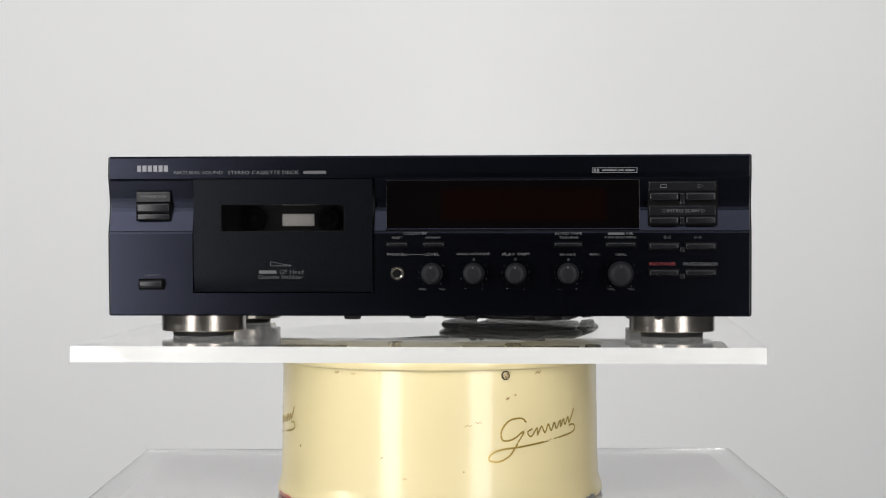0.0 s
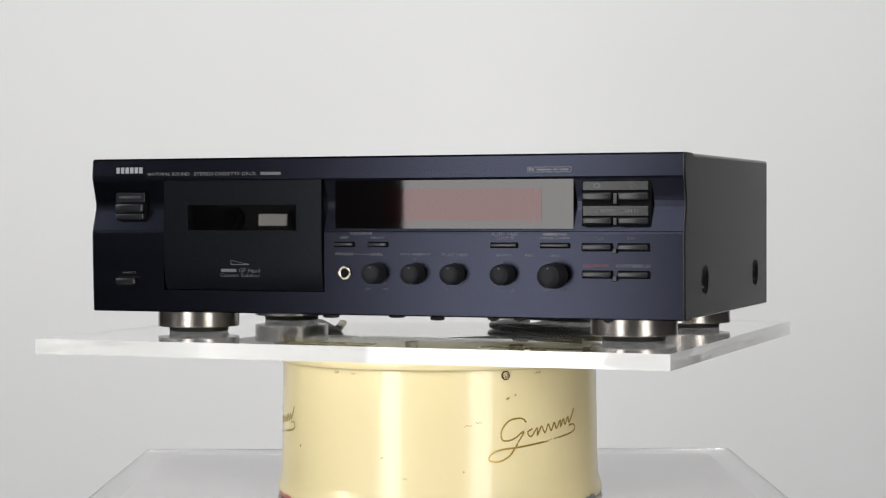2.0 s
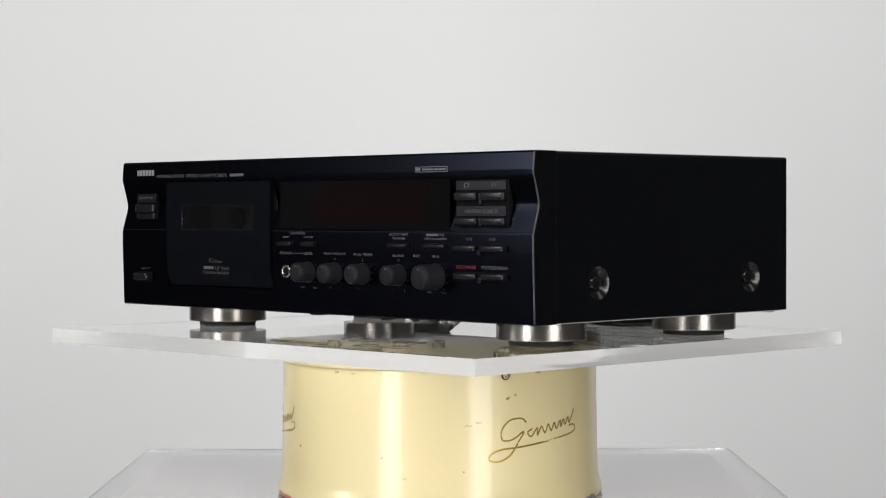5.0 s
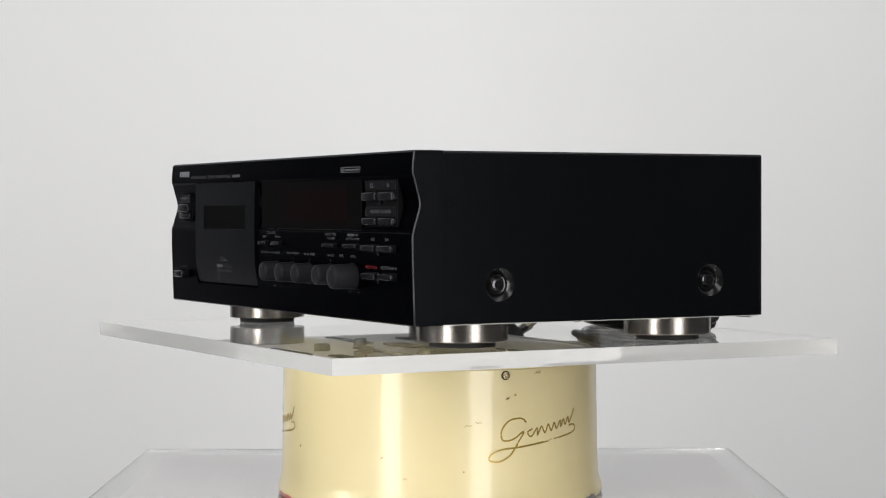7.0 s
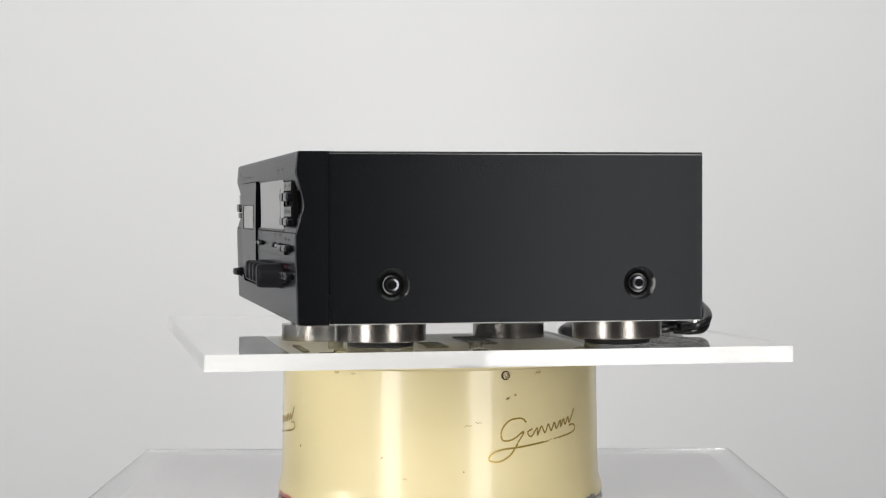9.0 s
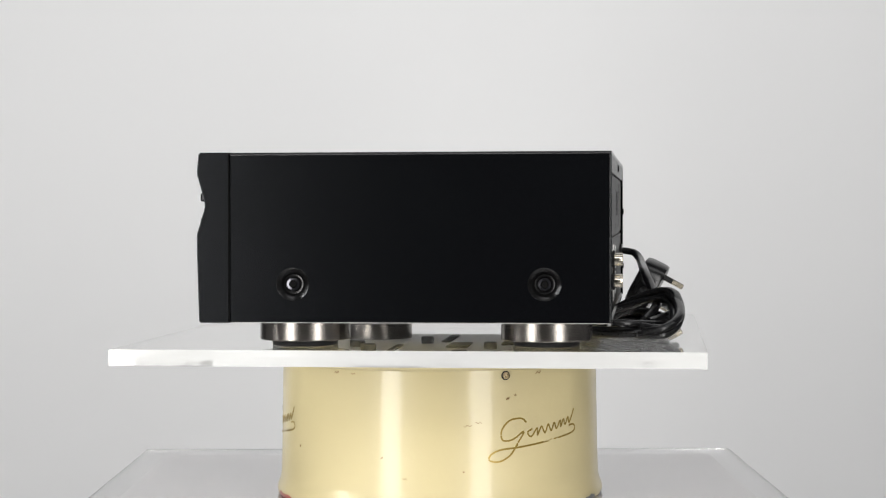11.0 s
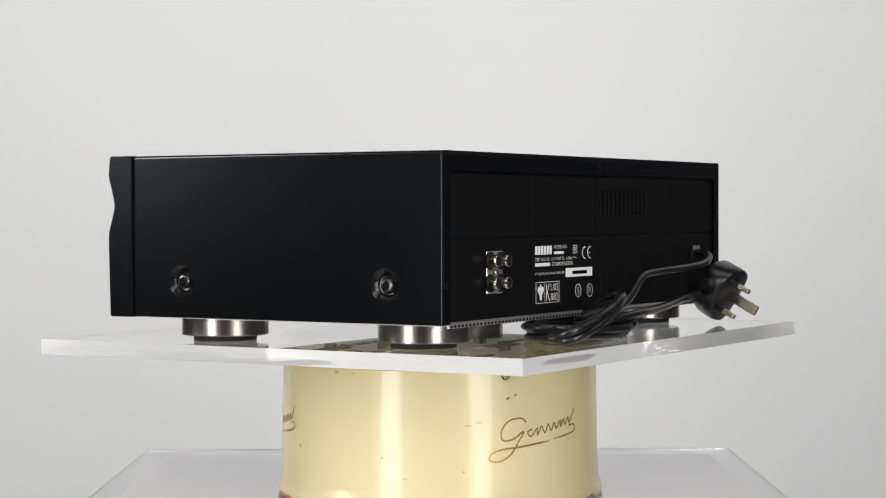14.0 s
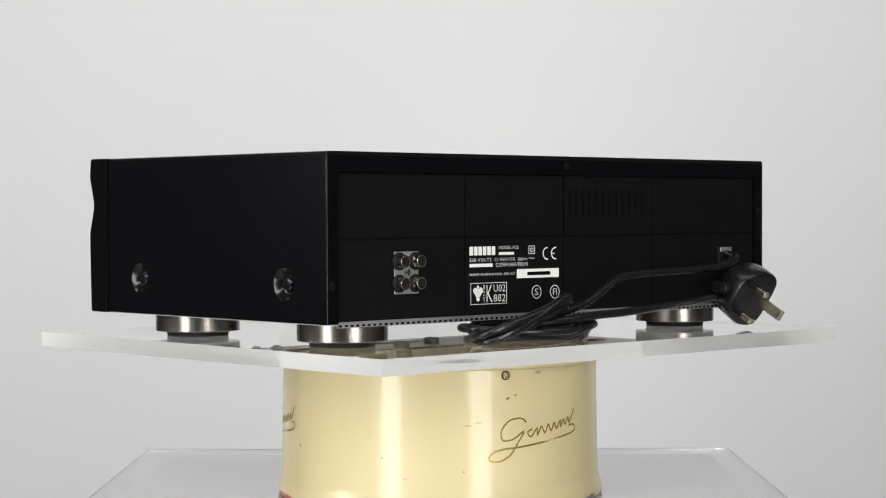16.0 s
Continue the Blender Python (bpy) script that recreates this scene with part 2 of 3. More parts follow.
bm = lathe(bmesh.new(), [(0.1160, -0.0286), (0.1163, -0.0283), (0.1163, -0.0278), (0.1160, -0.0275), (0.04, -0.0275)], n=120)
smooth(drum_part("top_disc", bm, M_LABEL, "white felt-covered turning disc"), 40)


def on_drum(phi, z, lift=0.0003):
    a = radians(phi)
    r = R + lift + (0.0005 if z < -0.09 else 0.0)
    return Vector((r * math.sin(a), -r * math.cos(a), z))


def scroll(turn):
    """A gold scrolled flourish with a long underline."""
    key = [(31, -0.0755), (29, -0.0725), (24.5, -0.0735), (21.5, -0.0800), (21.8, -0.0868), (25.5, -0.0868), (30.0, -0.0815),
           (27.5, -0.0895), (24.5, -0.0975), (20.5, -0.1015), (17.0, -0.1005), (17.5, -0.0965), (21, -0.0935), (27, -0.0925),
           (36, -0.0905), (46, -0.0880), (53.5, -0.0855), (55.3, -0.0825), (54.0, -0.0800), (51.5, -0.0805)]
    wave = [(33.5, -0.0800), (31.5, -0.0825), (33, -0.0855), (35.5, -0.0800), (35.7, -0.0848), (37.5, -0.0790), (39, -0.0838),
            (40.6, -0.0780), (42.0, -0.0826), (43.5, -0.0772), (44.6, -0.0815), (46.6, -0.0762), (46.9, -0.0806),
            (48.4, -0.0755), (49.3, -0.0795), (51.0, -0.0745), (51.6, -0.0785), (53.4, -0.0735), (54.6, -0.0690)]
    for pts, w in ((key, 0.00072), (wave, 0.00066)):
        line = [on_drum(p.x + turn, p.y) for p in catmull([(a, z, 0) for a, z in pts], 8)]
        bm = tube(bmesh.new(), line, w, 6)
        for v in bm.verts:
            q = Vector((v.co.x, v.co.y))
            base = (R + (0.0005 if v.co.z < -0.09 else 0.0)) + 0.0001
            q = q.normalized() * max(base, min(q.length, base + 0.0002))
            v.co.x, v.co.y = q
        drum_part("gold_flourish", bm, M_GOLD, "gold transfer flourish")


for turn in (0, -118.4, 121):
    scroll(turn)

bm = bmesh.new()
lathe(bm, [(0.0024, 0), (0.0024, -0.0006), (0.0016, -0.0010), (0.0014, -0.0006)], (0, 0, 0), "y", 20)
bmesh.ops.rotate(bm, matrix=Matrix.Rotation(radians(23), 3, "Z"), verts=bm.verts)
bmesh.ops.translate(bm, vec=on_drum(23, -0.0423, 0.0), verts=bm.verts)
smooth(drum_part("rivet", bm, M_BRASS, "dull brass rivet"))
bm = lathe(bmesh.new(), [(0.0024, 0), (0.0024, -0.0004), (0.0031, -0.0003), (0.0032, 0.0)], (0, 0, 0), "y", 24, False)
bmesh.ops.rotate(bm, matrix=Matrix.Rotation(radians(23), 3, "Z"), verts=bm.verts)
bmesh.ops.translate(bm, vec=on_drum(23, -0.0423, 0.0), verts=bm.verts)
drum_part("rivet_washer", bm, M_RUBBER, "dark washer")
for phi, z, dphi, w in ((9.5, -0.0765, 2.6, 0.0004), (13.2, -0.0745, 2.2, 0.00035), (23.8, -0.0585, 1.0, 0.0007), (26.6, -0.0562, 0.9, 0.0003),
                        (-38, -0.0412, 1.8, 0.0005), (-31, -0.0416, 1.5, 0.0004), (36, -0.0414, 2.4, 0.0005), (-20, -0.099, 0.8, 0.0004),
                        (-12, -0.113, 1.4, 0.0003), (8, -0.108, 0.6, 0.0005), (-58, -0.096, 0.7, 0.0005)):
    pts = [on_drum(phi + dphi * (k / 6 - 0.5), z + 0.0007 * math.sin(k * 1.7 + phi) + 0.0004 * k / 6) for k in range(7)]
    drum_part("paint_chip", tube(bmesh.new(), pts, w * 0.5, 5), M_RUST)

# ---------------------------------------------------------------- the turning acrylic sheet
PT, PB = -0.0169, -0.0274
plate = tagged(part("acrylic_sheet", box(bmesh.new(), -0.2286, 0.2241, -0.1886, 0.1915, PB, PT), M_ACRYLIC),
               "thick clear acrylic sheet with bright sawn edges on the drum", "acrylic sheet")
plate.data.materials.append(M_EDGE)
for f in plate.data.polygons:
    f.material_index = 1 if abs(f.normal.z) < 0.5 else 0
plate.visible_shadow = False

# ---------------------------------------------------------------- the cassette deck
XL, YF, W, H, DEPTH = -0.21647, -0.13015, 0.435, 0.1087, 0.2623
deck = tagged(new("cassette_deck"), "black stereo cassette deck with navy front and nickel feet", "cassette deck")


def P(x, y, z):
    """Millimetres from the panel's lower left front corner."""
    return (XL + x / 1000, YF + y / 1000, z / 1000)


def mbox(bm, x0, x1, y0, y1, z0, z1, bevel=0.0, seg=2):
    a, b = P(x0, y0, z0), P(x1, y1, z1)
    return box(bm, a[0], b[0], a[1], b[1], a[2], b[2], bevel / 1000, seg)


FACE = [(0.5, 0.0), (-0.6, 0.9), (-1.0, 15.0), (-1.8, 45.0), (-1.8, 56.0), (-1.3, 58.0), (2.7, 71.2), (3.25, 73.6), (3.35, 75.6), (3.1, 77.6), (2.5, 80.2),
        (-0.7, 92.0), (-1.4, 93.6), (-1.6, 97.0), (-0.6, 107.4), (0.6, 108.7)]


def face_y(z):
    return float(np.interp(z, [b for a, b in FACE], [a for a, b in FACE]))


def strip(bm, x0, x1, z0, z1, back=19.6, lift=0.0):
    zs = sorted({z0, z1, *[z for _, z in FACE if z0 < z < z1]})
    out = [(face_y(z) - lift, z) for z in zs] + [(back, z1), (back, z0)]
    extrude_x(bm, [((YF + y / 1000), z / 1000) for y, z in out], XL + x0 / 1000, XL + x1 / 1000)


def text(name, body, x0, x1, z0, z1, parent, material, y=None, rear=False, lift=0.12):
    """Lettering fitted to a box on the front (or rear) face."""
    cu = bpy.data.curves.new(name, "FONT")
    cu.body, cu.align_x, cu.resolution_u, cu.offset = body, "LEFT", 2, -0.010
    tmp = new(name, cu)
    bpy.context.view_layer.update()
    me = bpy.data.meshes.new_from_object(tmp.evaluated_get(bpy.context.evaluated_depsgraph_get()))
    bpy.data.objects.remove(tmp)
    bpy.data.curves.remove(cu)
    co = np.array([v.co[:] for v in me.vertices])
    lo, hi = co.min(0), co.max(0)
    for v in me.vertices:
        u = (v.co.x - lo[0]) / (hi[0] - lo[0])
        w = (v.co.y - lo[1]) / (hi[1] - lo[1])
        x, z = x0 + (x1 - x0) * u, z0 + (z1 - z0) * w
        yy = y if y is not None else face_y(z)
        v.co = P(x, yy + (lift if rear else -lift), z)
    me.materials.clear()
    me.materials.append(material)
    ob = new(name, me)
    ob.parent = parent
    return ob


def bar(name, x0, x1, z0, z1, parent, material, y=None, lift=0.12, rear=False):
    yy = y if y is not None else face_y((z0 + z1) / 2)
    s = 1 if rear else -1
    return part(name, mbox(bmesh.new(), x0, x1, yy + s * lift, yy - s * 0.3, z0, z1), material, parent)


# front panel, open where the cassette door sits
bm = bmesh.new()
strip(bm, 0.8, 57.9, 0, 108.7)
strip(bm, 182.6, 434.2, 0, 108.7)
strip(bm, 57.9, 182.6, 0, 15.6)
strip(bm, 57.9, 182.6, 93.5, 108.7)
panel = part("front_panel", bm, M_PANEL, deck, "navy-black brushed metal front panel")
for x, s in ((0.8, -1), (434.2, 1)):
    bm = bmesh.new()
    rows = []
    for a in [radians(18 * k) for k in range(6)]:
        rows.append([bm.verts.new(P(x + s * 0.8 * math.sin(a), y + 0.8 * (1 - math.cos(a)), z)) for y, z in FACE])
    rows.append([bm.verts.new(P(x + s * 0.8, y + 2.2, z)) for y, z in FACE])
    for a, b in zip(rows, rows[1:]):
        for k in range(len(FACE) - 1):
            bm.faces.new((a[k], a[k + 1], b[k + 1], b[k]))
    smooth(part("rounded_edge", bm, M_RIM, panel, "bare metal edge of the front panel"), 40)
for x in (-0.6, 433.9):
    bm = bmesh.new()
    zs = [z for _, z in FACE]
    out = [(face_y(z) + 1.2, min(max(z, 0.6), 108.2)) for z in zs] + [(18.7, 108.2), (18.7, 0.6)]
    extrude_x(bm, [((YF + y / 1000), z / 1000) for y, z in out], XL + x / 1000, XL + (x + 1.7) / 1000)
    part("end_cap", bm, M_CASE, deck, "black plastic end cap")
    out = [(face_y(z) + 0.8, min(max(z, 0.3), 108.45)) for z in zs] + [(19.5, 108.45), (19.5, 0.3)]
    extrude_x(shadow_gap := bmesh.new(), [((YF + y / 1000), z / 1000) for y, z in out], XL + (x + 0.3) / 1000, XL + (x + 1.4) / 1000)
    part("cap_gap", shadow_gap, M_GAP, deck)
bar("groove", 0.3, 57.6, 57.0, 57.7, panel, M_GAP, lift=0.05)
bar("groove", 182.2, 434.7, 57.0, 57.7, panel, M_GAP, lift=0.05)

# printing along the top band
for k in range(6):
    bar("logo_bar", 19.8 + k * 3.7, 22.6 + k * 3.7, 96.6, 102.6, panel, M_LOGO)
text("lettering", "NATURAL SOUND", 45.4, 78.9, 96.5, 98.8, panel, M_TEXT)
text("lettering", "STEREO CASSETTE DECK", 82.4, 130.9, 96.4, 98.7, panel, M_TEXT)
bar("model_bar", 134.3, 149.8, 96.5, 98.5, panel, M_DIM)
for x0, x1, z0, z1 in ((329.4, 359.6, 99.6, 100.0), (329.4, 359.6, 96.4, 96.8), (329.4, 329.8, 96.8, 99.6), (359.2, 359.6, 96.8, 99.6),
                       (330.4, 332.0, 97.2, 99.2), (332.6, 334.2, 97.2, 99.2), (336, 346, 97.6, 98.7), (347, 350.5, 97.6, 98.7),
                       (351.5, 357.8, 97.6, 98.7)):
    bar("badge_bar", x0, x1, z0, z1, panel, M_TEXT)

# cassette door, well and what shows through the window
DOOR = [(-3.0 + 3.3 * (max(0.0, 42.0 - z) / 25.4) ** 2.3 + 0.5 * max(0.0, (z - 60.0) / 32.9) ** 2, z)
        for z in (16.6, 17.6, 18.8, 20.2, 22.0, 24.0, 26.5, 29.0, 32.0, 36.0, 42.0, 50.0, 60.0, 68.0, 76.0, 84.0, 92.9)]


def door_y(z):
    return float(np.interp(z, [b for a, b in DOOR], [a for a, b in DOOR]))


def door_strip(bm, x0, x1, z0, z1):
    zs = sorted({z0, z1, *[z for _, z in DOOR if z0 < z < z1]})
    out = [(door_y(z), z) for z in zs] + [(door_y(z1) + 3.0, z1), (door_y(z0) + 3.0, z0)]
    extrude_x(bm, [((YF + y / 1000), z / 1000) for y, z in out], XL + x0 / 1000, XL + x1 / 1000)


bm = bmesh.new()
door_strip(bm, 58.9, 78.0, 16.6, 92.9)
door_strip(bm, 162.0, 181.1, 16.6, 92.9)
door_strip(bm, 78.0, 162.0, 16.6, 57.8)
door_strip(bm, 78.0, 162.0, 75.6, 92.9)
door = smooth(part("cassette_door", bm, M_DOOR, deck, "black plastic cassette door with a window"), 30)
bm = mbox(bmesh.new(), 78.05, 161.95, -2.9, -1.75, 57.85, 75.55, 0.15, 1)
for v in bm.verts:  # the pane sits slightly askew in its frame
    v.co.y += 0.024 * (v.co.x - P(78.05, 0, 0)[0])
pane = part("window_pane", bm, M_SMOKE, door, "smoked clear window pane")
pane.visible_shadow = False
bm = bmesh.new()
for a in ((77.2, 162.8, -3.25, -2.6, 57.0, 57.8), (77.2, 162.8, -3.1, -2.4, 75.6, 76.2),
          (77.2, 78.0, -3.2, -2.4, 57.8, 75.6), (162.0, 162.8, -3.2, -2.4, 57.8, 75.6)):
    mbox(bm, *a, 0.12, 1)
part("window_bezel", bm, M_CAP, door)
for x0, x1, z0, z1 in ((111.6, 111.9, 34.0, 37.1), (111.6, 126.0, 34.0, 34.3)):
    bar("mark_line", x0, x1, z0, z1, door, M_TEXT, y=door_y(34.5))
bm = bmesh.new()
tube(bm, [Vector(P(111.7, door_y(36) - 0.1, 37.0)), Vector(P(126, door_y(34) - 0.1, 34.2))], 0.00012, 5)
part("mark_line", bm, M_TEXT, door)
bar("brand_bar", 103.8, 115.6, 28.9, 31.0, door, M_DIM, y=door_y(30))
text("lettering", "GF Head", 117.8, 134.1, 28.6, 31.5, door, M_DIM, y=door_y(30) - 0.1)
text("lettering", "Cassette Stabilizer", 103.0, 134.1, 25.4, 27.9, door, M_DIM, y=door_y(26.5) - 0.15)
bm = bmesh.new()
mbox(bm, 58.4, 181.6, 38.5, 46, 16.2, 93.1)
mbox(bm, 57.9, 60.0, 4, 44, 15.6, 93.5), mbox(bm, 180.0, 182.6, 4, 44, 15.6, 93.5)
mbox(bm, 60, 180, 4, 44, 16.2, 17.4), mbox(bm, 60, 180, 4, 44, 91.9, 93.1)
well = part("cassette_well", bm, M_WELL, deck, "dark cassette well")
for x in (94.5, 146.5):
    bm = bmesh.new()
    lathe(bm, [(0.0080, 0.0050), (0.0080, 0.0), (0.0072, -0.001), (0.004, -0.001), (0.004, -0.003), (0.003, -0.004)], P(x, 34, 66), "y", 24)
    smooth(part("drive_spindle", bm, M_GAP, well))
part("paper_label", mbox(bmesh.new(), 113.8, 136.0, 36.8, 38.6, 60.9, 69.2), M_LABEL, well, "white paper label in the well")

# power and eject buttons
bm = bmesh.new()
mbox(bm, 19.1, 42.5, -1.2, 4, 77.6, 84.6, 0.4)
part("button_plate", bm, M_BUTTON, panel)
text("lettering", "STANDBY/ON", 22.0, 39.6, 80.6, 82.4, panel, M_TEXT, y=-1.3)
bm = bmesh.new()
mbox(bm, 18.6, 42.9, 0.5, 4, 65.0, 77.4)
part("button_gap", bm, M_GAP, panel)
bm = bmesh.new()
mbox(bm, 19.2, 42.4, -3.8, 3, 70.4, 77.0, 1.6, 3)
mbox(bm, 19.4, 42.2, -2.4, 3, 65.4, 70.0, 1.2, 3)
smooth(part("power_button", bm, M_BUTTON, deck, "dark grey rocker power button"), 40)
text("lettering", "EJECT", 24.7, 36.0, 26.7, 28.4, panel, M_DIM)
bm = bmesh.new()
mbox(bm, 20.6, 38.4, -1.5, 0, 17.8, 25.4)
part("button_gap", bm, M_GAP, panel)
bm = bmesh.new()
mbox(bm, 21.1, 37.9, -7.5, 0, 19.0, 24.6, 2.0, 3)
smooth(part("eject_button", bm, M_BUTTON, deck), 40)

# display
bm = mbox(bmesh.new(), 190.6, 361.0, -0.9, 6, 59.0, 92.0, 0.12)
part("display_window", bm, M_GLASS, deck, "glossy black display window")
part("display_filter", mbox(bmesh.new(), 227.6, 339.0, -1.02, 0, 64.5, 86.1), M_FILTER, deck, "dark red display filter")
bm = bmesh.new()
mbox(bm, 190.0, 361.6, -1.5, 3, 57.9, 58.9, 0.2, 1)
part("display_lip", bm, M_PANEL, deck)


# buttons to the side of the display and below it
def push(x0, x1, z0, z1, out=4.2):
    y = face_y((z0 + z1) / 2)
    bm = mbox(bmesh.new(), x0 - 0.6, x1 + 0.6, min(y, 0) - 0.15, y + 2.5, z0 - 0.6, z1 + 0.6)
    part("button_gap", bm, M_GAP, panel)
    bm = mbox(bmesh.new(), x0, x1, min(y, 0) - out, y + 2, z0, z1, min(1.3, (z1 - z0) * 0.35), 3)
    smooth(part("push_button", bm, M_BUTTON, deck), 40)


bm = bmesh.new()
mbox(bm, 366.6, 413.0, -0.6, 6, 61.0, 91.0, 0.3)
part("keypad_back", bm, M_GAP, panel)
for z0, z1 in ((84.3, 90.2), (67.6, 74.2)):
    part("keypad_plate", mbox(bmesh.new(), 367.4, 411.6, -1.6, 3, z0, z1, 0.3), M_BUTTON, panel, "grey lettered plate")
for x0, x1 in ((367.5, 387.3), (391.6, 412.0)):
    for z0, z1, o in ((77.6, 83.2, 4.8), (62.0, 67.0, 4.8)):
        bm = mbox(bmesh.new(), x0, x1, -o, 3, z0, z1, 1.5, 3)
        smooth(part("push_button", bm, M_BUTTON, deck), 40)
    for z0, z1 in ((45.2, 49.4), (27.5, 31.6)):
        push(x0, x1, z0, z1)
for z0, z1 in ((75.2, 82.6), (61.6, 66.6), (43.0, 46.5), (25.2, 28.8)):
    part("stop_pin", mbox(bmesh.new(), 387.9, 391.0, min(face_y(z0), 0) - 2.4, 2, z0, z1, 0.5), M_BUTTON, panel)


def arrow(x, z, w, h, y):
    bm = bmesh.new()
    pts = [P(x, y, z), P(x + w, y, z + h / 2), P(x, y, z + h), P(x, y, z)]
    tube(bm, [Vector(p) for p in pts], 0.00016, 5)
    part("arrow_mark", bm, M_TEXT, panel)


bm = bmesh.new()
for a in ((375.0, 379.0, -1.72, -1.5, 86.2, 86.5), (375.0, 379.0, -1.72, -1.5, 88.4, 88.7), (375.0, 375.3, -1.72, -1.5, 86.5, 88.4),
          (378.7, 379.0, -1.72, -1.5, 86.5, 88.4)):
    mbox(bm, *a)
part("stop_mark", bm, M_TEXT, panel)
arrow(400.0, 86.2, 3.6, 2.5, -1.7)
arrow(377.6, 69.7, -2.6, 2.3, -1.7)
arrow(402.4, 69.7, 2.6, 2.3, -1.7)
text("lettering", "INTRO SCAN", 379.2, 400.6, 69.7, 72.1, panel, M_TEXT, y=-1.7)
for x in (378.5, 381.5):
    arrow(x, 52.3, -2.4, 1.8, face_y(53) - 0.15)
for x in (397.6, 400.6):
    arrow(x, 52.3, 2.4, 1.8, face_y(53) - 0.15)
text("lettering", "REC/PAUSE", 367.8, 385.0, 34.3, 36.4, panel, M_RED)
text("lettering", "MUTE/SEARCH", 390.4, 412.8, 34.2, 36.3, panel, M_TEXT)

push(190.8, 205.0, 47.2, 49.8, 3.2), push(215.8, 229.8, 47.2, 49.8, 3.2)
push(304.3, 322.5, 47.0, 49.6, 3.2), push(338.8, 358.4, 47.0, 49.6, 3.2)
text("lettering", "COUNTER", 202.0, 218.5, 55.0, 56.9, panel, M_TEXT)
text("lettering", "RESET", 194.5, 201.5, 52.4, 53.8, panel, M_TEXT)
text("lettering", "MEMORY", 217.4, 227.4, 52.4, 53.8, panel, M_TEXT)
text("lettering", "AUTO TAPE", 304.2, 322.6, 54.8, 56.6, panel, M_TEXT)
text("lettering", "TUNING", 307.4, 320.0, 52.3, 54.0, panel, M_TEXT)
bar("brand_bar", 340.0, 351.0, 54.9, 56.4, panel, M_DIM)
text("lettering", "NR", 352.4, 356.8, 54.8, 56.5, panel, M_TEXT)
text("lettering", "OFF/B/C/MPX", 338.0, 359.0, 52.4, 53.9, panel, M_TEXT)
text("lettering", "PHONES", 191.2, 204.4, 41.0, 42.8, panel, M_TEXT)
bar("link_line", 205.6, 215.6, 41.7, 41.95, panel, M_DIM)
text("lettering", "LEVEL", 216.8, 226.6, 41.0, 42.8, panel, M_TEXT)
text("lettering", "BIAS ADJUST", 238.6, 261.0, 41.0, 42.8, panel, M_TEXT)
text("lettering", "PLAY TRIM", 269.2, 287.2, 41.0, 42.8, panel, M_TEXT)
text("lettering", "BALANCE", 308.0, 318.2, 41.0, 42.4, panel, M_TEXT)
text("lettering", "REC", 328.0, 334.4, 41.0, 42.6, panel, M_TEXT)
text("lettering", "LEVEL", 345.2, 352.4, 41.0, 42.4, panel, M_TEXT)
for x in (249.8, 278.0, 313.4):
    text("lettering", "0", x - 0.7, x + 0.7, 37.4, 39.2, panel, M_DIM)
for x, a, b in ((221.5, "MIN", "MAX"), (348.6, "MIN", "MAX")):
    text("lettering", a, x - 8.6, x - 4.4, 17.6, 18.9, panel, M_DIM)
    text("lettering", b, x + 4.8, x + 9.0, 17.6, 18.9, panel, M_DIM)
for x, a, b in ((249.8, "-", "+"), (278.0, "-", "+"), (313.4, "L", "R")):
    text("lettering", a, x - 6.2, x - 5.0, 18.0 if a == "L" else 18.5, 19.0, panel, M_DIM)
    text("lettering", b, x + 5.0, x + 6.2, 17.8, 19.0, panel, M_DIM)

# headphone socket
c = P(198.1, -1.6, 29.0)
bm = lathe(bmesh.new(), [(0.0047, 0.002), (0.0047, -0.0009), (0.0044, -0.0013), (0.0034, -0.0013), (0.0030, -0.0010), (0.0030, 0.012)], c, "y", 36, False)
smooth(part("headphone_socket", bm, M_CHROME, deck, "nickel headphone socket"))
part("socket_hole", lathe(bmesh.new(), [(0.0031, 0.0), (0.0031, 0.004)], P(198.1, -1.75, 29.0), "y", 24), M_GAP, deck)


def knob(x, z, r, out):
    c = P(x, face_y(z), z)
    bm = lathe(bmesh.new(), [(r * 1.06, 0.001), (r * 1.06, -0.0012), (r, -0.0022), (r * 0.98, -out * 0.82), (r * 0.93, -out * 0.94),
                             (r * 0.8, -out), (r * 0.4, -out * 1.01)], c, "y", 40)
    k = smooth(part("knob", bm, M_KNOB, deck, "round matt black knob"), 45)
    part("knob_dot", lathe(bmesh.new(), [(0.00045, 0.0002), (0.00045, -0.0003)], (c[0], c[1] - out, c[2] + r * 0.62), "y", 10), M_TEXT, k)
    bm = bmesh.new()
    for i in range(11):
        a = radians(-140 + 28 * i)
        lathe(bm, [(0.00028, 0.0002), (0.00028, -0.00015)], (c[0] + math.sin(a) * r * 1.32, c[1] - 0.00005, c[2] + math.cos(a) * r * 1.32), "y", 6)
    part("scale_dots", bm, M_DIM, panel)


for x in (221.5, 249.8, 278.0, 313.4):
    knob(x, 28.9, 0.0069, 0.0125)
knob(348.6, 28.6, 0.0082, 0.0165)

# case: a folded cover with dished screw holes in its side
X1 = W * 1000 - 1.0


